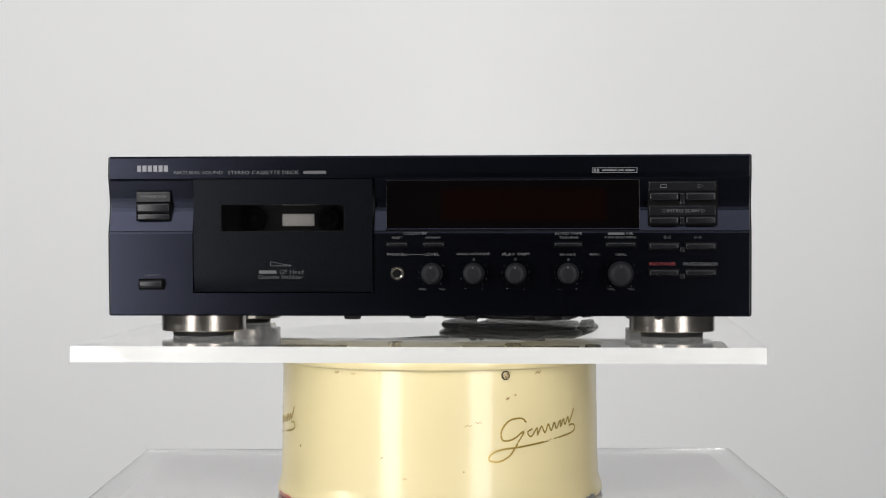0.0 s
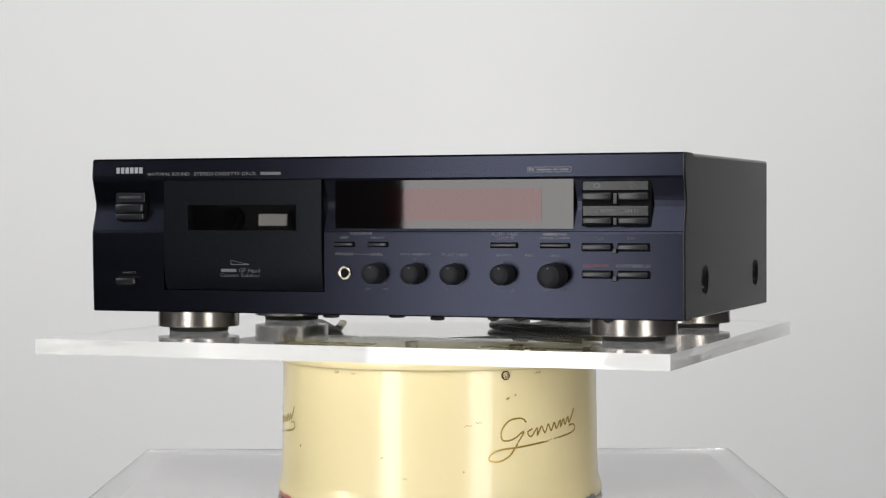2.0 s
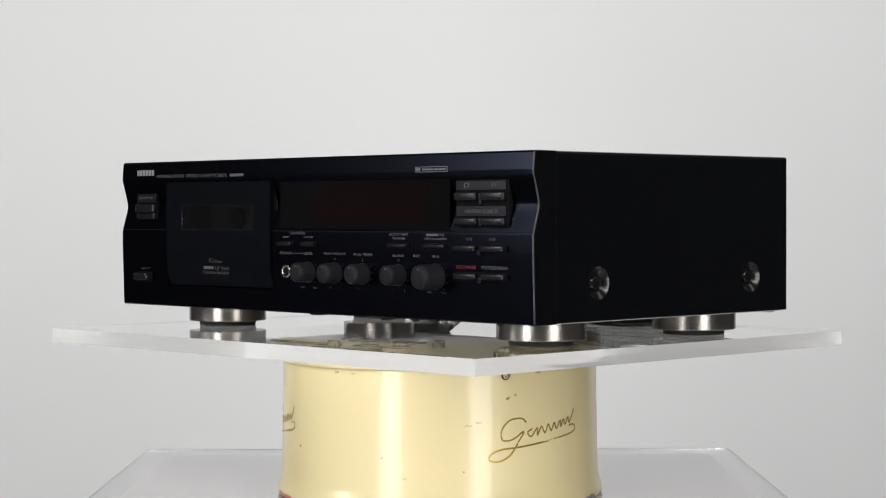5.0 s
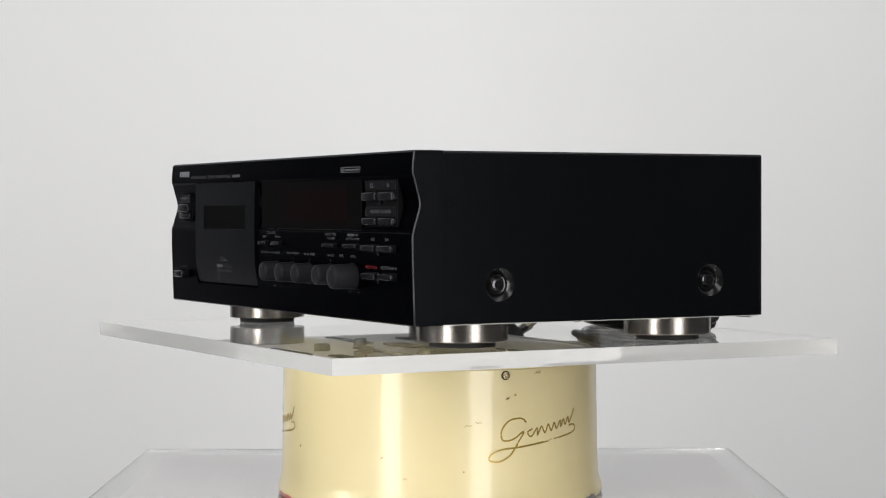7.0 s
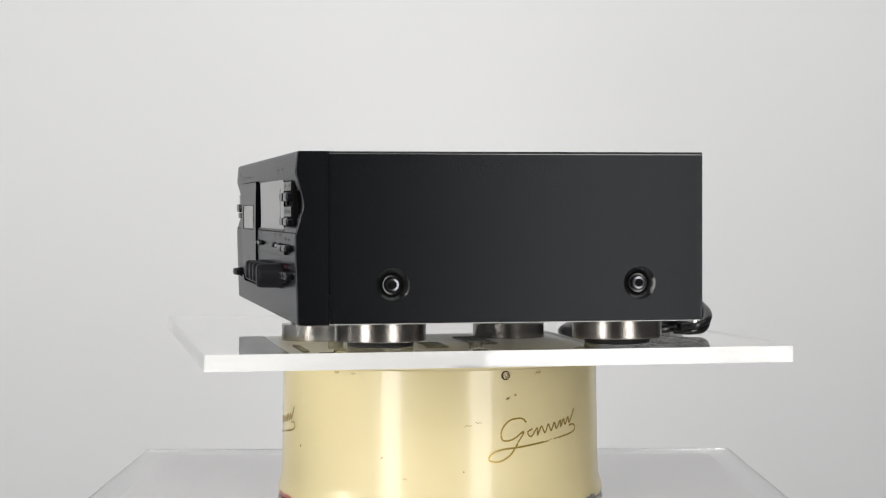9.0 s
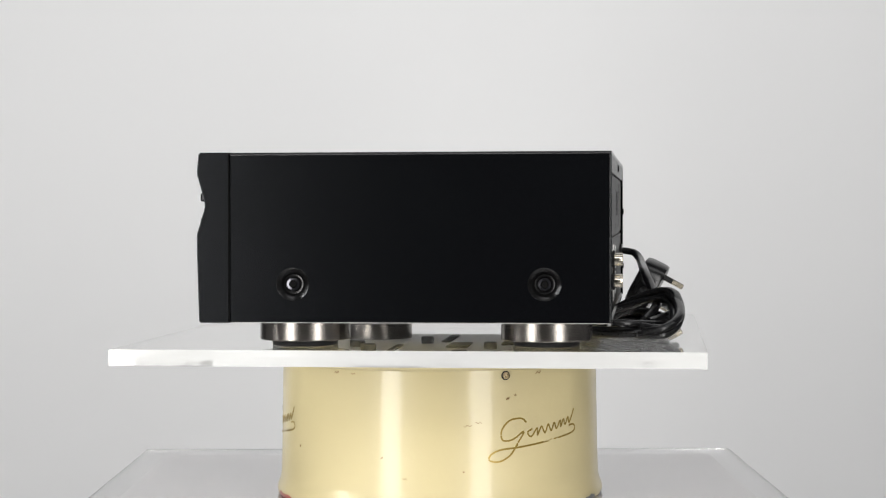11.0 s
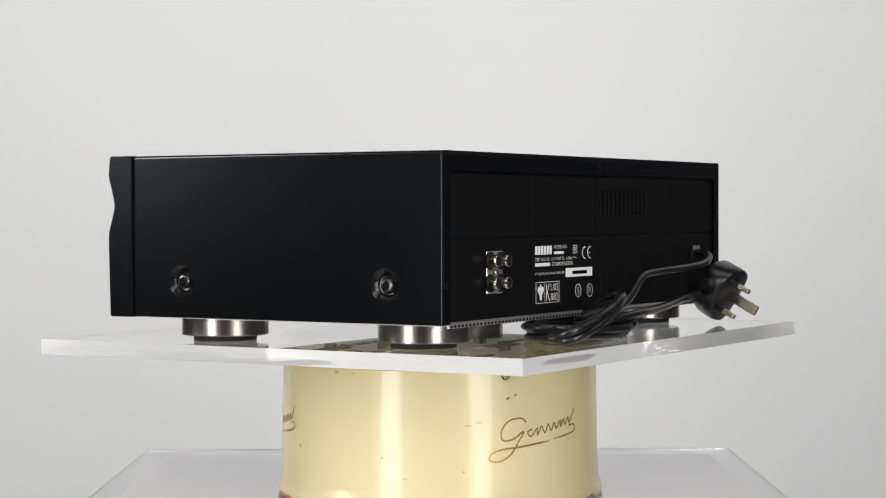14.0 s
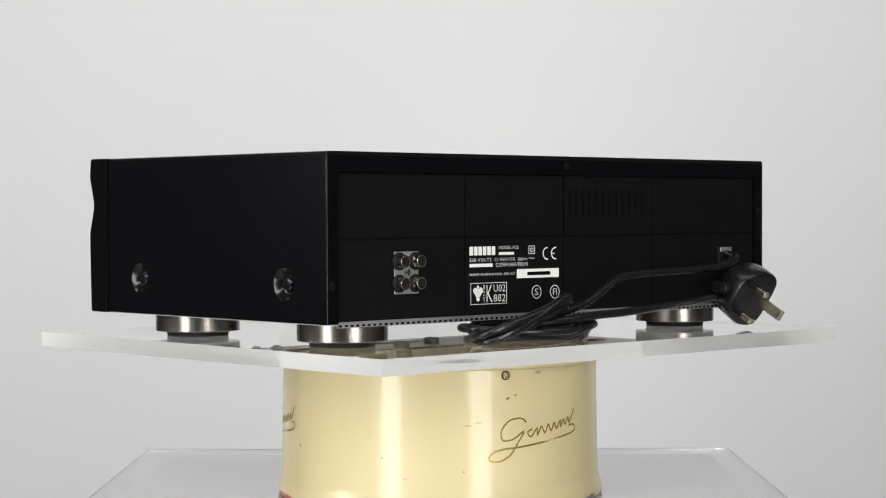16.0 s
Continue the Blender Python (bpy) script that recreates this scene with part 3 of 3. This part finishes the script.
def screw_side(x, sign):
    """A side sheet with two round holes and a dish behind each."""
    bm = bmesh.new()
    y0, y1, z0, z1 = 19.9, 262.3, 0.6, 106.6
    edges = []

    def ring(pts):
        vs = [bm.verts.new(P(x, *p)) for p in pts]
        for a, b in zip(vs, vs[1:] + vs[:1]):
            edges.append(bm.edges.new((a, b)))
        return vs
    ring([(y0, z0), (y1, z0), (y1, z1), (y0, z1)])
    dishes = []
    for cy in (60.0, 220.3):
        dishes.append(ring([(cy + 10.6 * math.cos(2 * math.pi * k / 48), 24.8 + 10.6 * math.sin(2 * math.pi * k / 48)) for k in range(48)]))
    bmesh.ops.triangle_fill(bm, edges=edges, use_beauty=True, use_dissolve=False)
    for cy, vs in zip((60.0, 220.3), dishes):
        last = vs
        for r, d in ((10.1, 0.35), (8.6, 1.5), (7.2, 3.0), (6.3, 4.2), (5.6, 4.4)):
            row = [bm.verts.new(P(x - sign * d, cy + r * math.cos(2 * math.pi * k / 48), 24.8 + r * math.sin(2 * math.pi * k / 48)))
                   for k in range(48)]
            for k in range(48):
                bm.faces.new((last[k], last[(k + 1) % 48], row[(k + 1) % 48], row[k]))
            last = row
        bm.faces.new(last)
    return bm


for x, s in ((X1, 1), (1.0, -1)):
    side = smooth(part("side_cover", screw_side(x, s), M_CASE, deck, "black enamelled steel side with dished screw holes"), 30)
    side.data.materials.append(M_DISH)
    for f in side.data.polygons:
        f.material_index = 1 if abs(f.center.x - P(x, 0, 0)[0]) > 0.00004 else 0
    for cy in (60.0, 220.3):
        c = P(x - s * 4.3, cy, 24.8)
        bm = lathe(bmesh.new(), [(0.0046, 0.0), (0.0046, s * 0.0016), (0.0040, s * 0.0024), (0.0026, s * 0.0026), (0.0022, s * 0.0008)], c, "x", 28)
        smooth(part("screw", bm, M_SCREW, deck, "recessed hex screw"), 25)
        part("screw_socket", lathe(bmesh.new(), [(0.0024, s * 0.001), (0.0024, s * 0.00275)], c, "x", 6), M_GAP, deck)
bm = bmesh.new()
r = 2.0
top = [(1.0, 106.6)] + [(1.0 + r - r * math.cos(a), 106.6 + r * math.sin(a)) for a in np.linspace(0.2, math.pi / 2, 6)]
top += [(435 - x, z) for x, z in reversed(top)] + [(X1 - 1.2, 106.6), (X1 - 1.2, 106.0), (2.2, 106.0), (2.2, 106.6)]
a = [bm.verts.new(P(x, 19.9, z)) for x, z in top]
b = [bm.verts.new(P(x, 262.3, z)) for x, z in top]
for k in range(len(a)):
    bm.faces.new((a[k], a[(k + 1) % len(a)], b[(k + 1) % len(a)], b[k]))
bm.faces.new(a), bm.faces.new(b)
smooth(part("top_cover", bm, M_TOP, deck, "black enamelled steel top cover"), 30)
bm = bmesh.new()
mbox(bm, 2.2, X1 - 1.2, 19.7, 261.0, 0.0, 1.2)
part("bottom_plate", bm, M_UNDER, deck, "grey steel bottom plate")

# rear
bm = bmesh.new()
mbox(bm, 1.2, 10.5, 259.0, 262.2, 0.7, 106.4), mbox(bm, 424.4, X1 - 0.2, 259.0, 262.2, 0.7, 106.4)
mbox(bm, 10.5, 424.4, 259.0, 262.2, 95.6, 106.4)
part("rear_rim", bm, M_CASE, deck, "black folded steel rim")
# near-black backing that darkens the seams inside the rim
part("rear_gap_backing", mbox(bmesh.new(), 2.4, 432.4, 256.0, 258.4, 1.4, 105.8), M_GAP, deck)
YR0, YR1 = 258.4, 260.6
rear = part("rear_panel", mbox(bmesh.new(), 10.9, 424.0, 258.3, 259.4, 2.2, 95.2), M_CAP, deck, "black rear panel in pressed fields with vent slots")
for i, (x0, x1) in enumerate(((314.6, 424.0), (220.6, 313.4), (126.7, 219.4), (10.9, 125.5))):
    part("pressed_field", mbox(bmesh.new(), x0, x1, YR0, YR1, 2.2, 52.6, 0.3, 1), M_CAP, rear)
    if i != 2:
        part("pressed_field", mbox(bmesh.new(), x0, x1, YR0, YR1, 54.2, 95.2, 0.3, 1), M_CAP, rear)
bm = bmesh.new()
mbox(bm, 126.7, 219.4, YR0, YR1, 54.2, 67.7), mbox(bm, 126.7, 219.4, YR0, YR1, 85.6, 95.2)
mbox(bm, 126.7, 131.6, YR0, YR1, 67.7, 85.6), mbox(bm, 214.8, 219.4, YR0, YR1, 67.7, 85.6)
part("vent_frame", bm, M_CAP, rear)
step = (214.8 - 131.6) / 12
for k in range(12):
    x = 131.6 + k * step
    part("vent_slat", mbox(bmesh.new(), x + (0 if k == 0 else 1.4), x + step - 1.4, YR0, YR1, 67.7, 85.6), M_CAP, rear)
# near-black sheet behind the slats, standing in for the shade in the slots
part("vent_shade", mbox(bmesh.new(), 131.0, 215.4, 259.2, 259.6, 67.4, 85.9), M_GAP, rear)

# phono sockets
bm = mbox(bmesh.new(), 356.2, 377.0, 260.4, 261.4, 18.0, 45.2, 0.3, 1)
part("socket_plate", bm, M_ZINC, deck, "bright tinned socket plate")
for x in (373.4, 359.6):
    for z in (39.0, 24.8):
        c = P(x, 261.2, z)
        part("socket_base", lathe(bmesh.new(), [(0.0058, 0), (0.0058, 0.0014), (0.0052, 0.0018)], c, "y", 28), M_RUBBER, deck)
        bm = lathe(bmesh.new(), [(0.0042, 0.001), (0.0042, 0.0066), (0.0040, 0.0070), (0.0032, 0.0070), (0.0031, 0.003)], c, "y", 28)
        smooth(part("phono_socket", bm, M_CHROME, deck, "nickel phono socket"), 40)
        part("socket_hole", lathe(bmesh.new(), [(0.0030, 0.0), (0.0030, 0.0064)], c, "y", 20), M_RUBBER, deck)
c = P(366.5, 261.2, 31.9)
smooth(part("screw", lathe(bmesh.new(), [(0.0024, 0), (0.0024, 0.0012), (0.0015, 0.002)], c, "y", 16), M_STEEL, deck))

# rating label
YL = YR1
for k in range(6):
    bar("logo_bar", 310.2 - k * 4.1, 307.0 - k * 4.1, 41.6, 47.4, rear, M_WHITE, y=YL, rear=True)


def rtext(body, x0, x1, z0, z1, material=None):
    text("lettering", body, x0, x1, z0, z1, rear, material or M_WHITE, y=YL, rear=True)


rtext("MODEL NO.", 283.2, 263.8, 45.4, 47.6)
bar("model_bar", 283.0, 268.8, 41.6, 43.4, rear, M_WHITE, y=YL, rear=True)
rtext("230 VOLTS  12 WATTS  50Hz", 310.4, 256.0, 37.4, 39.5)
bar("brand_bar", 310.2, 289.0, 33.8, 36.0, rear, M_WHITE, y=YL, rear=True)
rtext("CORPORATION", 286.0, 255.6, 33.6, 36.2)
rtext("MADE IN MALAYSIA", 310.2, 280.4, 28.0, 29.6)
rtext("SER NO", 278.4, 267.4, 28.0, 29.6)
bar("serial_label", 265.9, 225.0, 25.4, 31.6, rear, M_LABEL, y=YL, rear=True)
bar("serial_bar", 256.0, 233.6, 27.2, 29.6, rear, M_CASE, y=YL + 0.12, rear=True)
for x0, x1, z0, z1 in ((254.6, 248.6, 46.9, 47.3), (254.6, 248.6, 41.7, 42.1), (254.6, 254.2, 42.1, 46.9), (249.0, 248.6, 42.1, 46.9),
                       (253.0, 250.2, 45.4, 45.8), (253.0, 250.2, 43.2, 43.6), (253.0, 252.6, 43.6, 45.4), (250.6, 250.2, 43.6, 45.4)):
    bar("class_mark", x0, x1, z0, z1, rear, M_WHITE, y=YL, rear=True)
rtext("~", 254.6, 249.4, 38.4, 39.4)


def arc(cx, cz, r, a0, a1, w=0.00045, flat=1.0):
    bm = bmesh.new()
    pts = []
    for k in range(25):
        a = radians(a0 + (a1 - a0) * k / 24)
        pts.append(Vector(P(cx - r * math.cos(a), YL + 0.1, cz + flat * r * math.sin(a))))
    tube(bm, pts, w, 5)
    for v in bm.verts:
        v.co.y = min(max(v.co.y, YF + YL / 1000 + 0.00005), YF + YL / 1000 + 0.0002)
    return part("mark_arc", bm, M_WHITE, rear)


arc(236.6, 41.8, 3.9, 80, 280)
arc(228.4, 41.8, 3.9, 80, 280)
bar("mark_line", 232.2, 229.0, 41.5, 42.1, rear, M_WHITE, y=YL, rear=True)
arc(247.0, 15.7, 4.4, 0, 360, 0.00028), arc(229.0, 15.3, 4.4, 0, 360, 0.00028)
rtext("S", 248.8, 245.2, 13.4, 18.0)
rtext("FI", 230.8, 227.2, 13.2, 17.6)
for x0, x1, z0, z1 in ((309.3, 275.6, 22.9, 23.2), (309.3, 275.6, 8.9, 9.2), (309.3, 309.0, 9.2, 22.9), (275.9, 275.6, 9.2, 22.9)):
    bar("mark_line", x0, x1, z0, z1, rear, M_WHITE, y=YL, rear=True)
bm = bmesh.new()
for cx, cz, rr in ((302.5, 16.5, 3.0), (304.8, 18.0, 2.2), (300.2, 18.0, 2.2), (302.5, 12.6, 1.6), (302.5, 20.6, 1.0)):
    lathe(bm, [(rr / 1000, 0.0), (rr / 1000, 0.0001)], P(cx, YL + 0.03, cz), "y", 16)
part("shield_mark", bm, M_WHITE, rear)
rtext("B", 297.8, 296.0, 18.8, 21.8), rtext("Z", 297.8, 296.0, 14.6, 17.6), rtext("T", 297.8, 296.0, 10.4, 13.4)
rtext("K", 294.6, 289.0, 10.2, 21.6)
rtext("U02", 288.0, 277.0, 17.0, 21.8)
rtext("882", 288.0, 277.0, 10.4, 15.2)

# embossed warning field, dark on dark
bm = bmesh.new()
mbox(bm, 47, 93, YR1 - 0.2, YR1 + 0.25, 79.6, 92.6)
for z in (70.6, 66.2, 61.8, 58.6):
    mbox(bm, 19, 120, YR1 - 0.2, YR1 + 0.12, z, z + 2.4)
mbox(bm, 56, 84, YR1 - 0.2, YR1 + 0.12, 73.6, 77.6)
part("warning_plate", bm, M_CAP, rear, "black embossed warning field")
for z in np.linspace(14, 40, 7):
    part("embossed_line", mbox(bmesh.new(), 150, 207, YR1 - 0.2, YR1 + 0.08, z, z + 1.8), M_CAP, rear)

# glossy rods at the cover's rear corner folds, added to catch a bright line
for x in (X1 - 0.9, 1.9):
    bm = lathe(bmesh.new(), [(0.00095, 0.0007), (0.00095, 0.1062)], P(x, 261.45, 0), "z", 20)
    smooth(part("folded_edge", bm, M_TOP, deck), 40)

# screws at the back
for x, z in ((218.1, 101.6), (429.6, 24.7), (6.0, 24.7), (6.0, 70.0)):
    c = P(x, 262.1, z)
    bm = lathe(bmesh.new(), [(0.0028, -0.0005), (0.0028, 0.0003), (0.0022, 0.0009), (0.0010, 0.0011)], c, "y", 20)
    smooth(part("screw", bm, M_CAP, deck))

# bright perforated lip under the rear
bm = bmesh.new()
mbox(bm, 28, 424, 250.0, 261.4, -0.3, 0.6)
mbox(bm, 10.6, 424, 259.6, 261.6, -1.8, 1.9)
lip = part("chassis_lip", bm, M_ZINC, deck, "bright galvanised perforated lip")
bm = bmesh.new()
for k in range(84):
    x = 31 + k * 4.7
    mbox(bm, x, x + 2.4, 261.3, 261.75, -1.3, 0.1)
part("lip_perforation", bm, M_GAP, lip)
tagged(bpy.data.objects["lip_perforation"], kind="stuff")

# underside details
for x, y, r in ((160, 60, 6), (205, 75, 6), (245, 52, 5), (300, 110, 6), (330, 140, 6), (120, 110, 5), (270, 150, 6), (180, 165, 5)):
    bm = lathe(bmesh.new(), [(r / 1000, 0.0), (r / 1000, -0.0048), (r / 1000 * 0.85, -0.0054)], P(x, y, 0), "z", 20)
    smooth(part("boss", bm, M_RUBBER, deck), 40)
bm = bmesh.new()
for x0, x1, y0, y1 in ((130, 200, 30, 34), (215, 290, 40, 50), (150, 260, 90, 94), (290, 350, 60, 80), (120, 170, 130, 145), (230, 320, 180, 184),
                       (340, 400, 110, 116), (30, 110, 120, 126), (60, 140, 170, 190)):
    mbox(bm, x0, x1, y0, y1 + 1, -1.2, 0.2)
part("pressed_rib", bm, M_GAP, deck)
for x in (290, 309, 372):
    bm = bmesh.new()
    mbox(bm, x, x + 7, 30, 36, -3.2, 0.2, 0.4), mbox(bm, x + 1.5, x + 5.5, 31, 35, -4.2, -3.0, 0.3)
    part("clip", bm, M_RUBBER, deck)

# feet
for x in (53.2, 385.1):
    for y in (59.4, 218.9):
        c = P(x, y, 0)
        bm = lathe(bmesh.new(), [(0.0285, 0.0002), (0.0294, 0.0), (0.0297, -0.0005), (0.0297, -0.0124), (0.0294, -0.0130), (0.0286, -0.0131), (0.02, -0.0131)], c, "z", 72)
        f = smooth(part("foot", bm, M_STEEL, deck, "turned nickel-plated foot"), 12)
        bm = lathe(bmesh.new(), [(0.0214, -0.0130), (0.0218, -0.0136), (0.0216, -0.0164), (0.0212, -0.01682)], c, "z", 56)
        smooth(part("rubber_pad", bm, M_RUBBER, f, "black rubber pad"), 40)

# power cord, its inlet and the plug
bm = bmesh.new()
mbox(bm, 37.0, 53.0, 260.2, 262.2, 31.0, 43.6, 0.6)
part("cord_inlet", bm, M_RUBBER, deck)
bm = bmesh.new()
mbox(bm, 38.5, 51.5, 260.4, 262.6, 40.0, 43.4, 0.4)
part("inlet_clip", bm, M_ZINC, deck)
CR = 0.0035
bm = bmesh.new()
pts = []
for k in range(0, 3 * 16 + 9):
    a = 2 * math.pi * k / 16 + 2.2
    lay = k // 16
    pts.append(Vector((0.047 + (0.052 - 0.005 * (lay % 2)) * math.cos(a) + 0.003 * math.sin(3 * a + lay),
                       0.139 + (0.026 + 0.003 * (lay % 3)) * math.sin(a) + 0.002 * math.sin(2 * a + lay * 2),
                       PT + CR * 0.8 + 0.0008 + 0.0030 * lay + 0.0012 * math.sin(2 * a + lay))))
tube(bm, catmull(pts, 3), CR, 10, 0.8)
cord = smooth(part("power_cord", bm, M_CORD, deck, "black twin power cord, coiled and tied"), 60)


def strand(keys, r=CR, flat=0.8):
    bm = tube(bmesh.new(), catmull(keys, 10), r, 10, flat)
    return smooth(part("cord_strand", bm, M_CORD, cord), 60)


# the lead up to the inlet and the lead out to the plug
strand([(0.060, 0.152, -0.006), (0.036, 0.160, 0.003), (0.014, 0.159, 0.008), (-0.006, 0.156, 0.0155), (-0.022, 0.153, 0.0220), (-0.038, 0.151, 0.0255),
        (-0.070, 0.150, 0.0270), (-0.110, 0.149, 0.0280), (-0.140, 0.148, 0.0295), (-0.158, 0.1465, 0.0320), (-0.1690, 0.142, 0.0365), (-0.1725, 0.131, 0.0385)])
strand([(0.085, 0.155, -0.006), (0.050, 0.170, -0.002), (0.015, 0.171, 0.0005), (-0.015, 0.167, 0.0010), (-0.042, 0.1635, 0.0022), (-0.080, 0.156, 0.0040),
        (-0.115, 0.149, 0.0055), (-0.135, 0.150, 0.0075)])
# the cord's own end wound round the coil, three turns side by side
way = catmull([(0.108, 0.150, -0.0110), (0.112, 0.164, -0.0105), (0.098, 0.173, -0.0055), (0.078, 0.175, 0.0005), (0.058, 0.173, 0.0070),
               (0.041, 0.168, 0.0105), (0.029, 0.156, 0.0085), (0.022, 0.140, 0.0020), (0.020, 0.122, -0.0060)], 3)
for ph in (0.0, 2.1, 4.2):
    keys = []
    for k, c in enumerate(way[::2]):
        a = ph + 0.42 * k
        q = c + Vector((0.55, 0.25, 0)) * 0.0062 * math.cos(a) + Vector((0, 0.35, 1)) * 0.0036 * math.sin(a)
        q.z = max(q.z, PT + CR)
        keys.append(q)
    strand(keys)
strand([(0.020, 0.122, -0.008), (0.010, 0.112, -0.0115), (0.030, 0.108, -0.0095), (0.060, 0.110, -0.0060), (0.072, 0.116, -0.0050)])

c_ax = Vector((0.985, 0.02, 0.17)).normalized()
p_ax = Vector((-0.16, 0.85, -0.50))
p_ax = (p_ax - c_ax * p_ax.dot(c_ax)).normalized()
q_ax = p_ax.cross(c_ax)
PC = Vector((-0.1672, 0.1525, 0.0098))
PM = Matrix((c_ax, q_ax, p_ax)).transposed().to_4x4()
PM.translation = PC
bm = bmesh.new()
out = []
for k in range(48):
    a = 2 * math.pi * k / 48
    u, w = math.cos(a), math.sin(a)
    u, w = math.copysign(abs(u) ** 0.55, u) * 0.0205, math.copysign(abs(w) ** 0.55, w) * 0.0225
    w *= 1 - 0.30 * max(0, u / 0.0205)
    out.append((u, w))
rows = []
for s, h in ((0.80, -0.0105), (0.93, -0.0095), (0.985, -0.006), (1.0, 0.002), (1.0, 0.0075), (0.97, 0.0092), (0.90, 0.0096)):
    rows.append([bm.verts.new((u * s, w * s, h)) for u, w in out])
for a, b in zip(rows, rows[1:]):
    for k in range(48):
        bm.faces.new((a[k], a[(k + 1) % 48], b[(k + 1) % 48], b[k]))
bm.faces.new(rows[0]), bm.faces.new(rows[-1])
bmesh.ops.transform(bm, matrix=PM, verts=bm.verts)
plug = smooth(part("plug", bm, M_CORD, deck, "black three-pin mains plug"), 40)
bm = bmesh.new()
for k in range(6):
    u = 0.0180 + k * 0.0026
    lathe(bm, [(0.0060 - 0.0004 * k, u), (0.0060 - 0.0004 * k, u + 0.0018), (0.0045, u + 0.0019), (0.0045, u + 0.0026)], (0, 0, 0), "x", 18)
bmesh.ops.transform(bm, matrix=PM, verts=bm.verts)
part("cord_grip", bm, M_CORD, plug)
for u, w, hu, hw, ln, sleeve in ((-0.011, 0.0, 0.0020, 0.0040, 0.0225, 0.0), (0.0105, 0.0111, 0.0031, 0.0019, 0.0175, 0.0085), (0.0105, -0.0111, 0.0031, 0.0019, 0.0175, 0.0085)):
    bm = box(bmesh.new(), u - hu, u + hu, w - hw, w + hw, 0.0094, 0.0094 + ln, 0.0006, 1)
    bmesh.ops.transform(bm, matrix=PM, verts=bm.verts)
    part("pin", bm, M_PIN, plug, "bright plug pin")
    if sleeve:
        bm = box(bmesh.new(), u - hu - 0.0001, u + hu + 0.0001, w - hw - 0.0001, w + hw + 0.0001, 0.0093, 0.0094 + sleeve, 0.0005, 1)
        bmesh.ops.transform(bm, matrix=PM, verts=bm.verts)
        part("pin_sleeve", bm, M_CORD, plug)


def turned(t):
    """Degrees turned by t: nearly even, with a slight sway in the pace."""
    sway = np.interp(t, [0, 1, 2, 3, 4, 5.2, 6.5, 8, 9, 10.2, 11.5, 12.5, 13.5, 14.5, 15.5, 16],
                     [0, 0.1, 0.04, -0.12, -0.30, -0.18, -0.05, 0.0, 0.13, 0.27, 0.37, 0.32, 0.08, -0.16, -0.28, -0.36])
    return 4.387 + 8.3227 * t + float(sway)


def motions():
    """Sheet and deck turn together at an even pace, clockwise from above."""
    times = [k * 0.25 for k in range(65)]
    for thing in (plate, deck):
        walk(thing, [(t, pose(0, 0, 0, 0, 0, -turned(t))) for t in times])


motions()
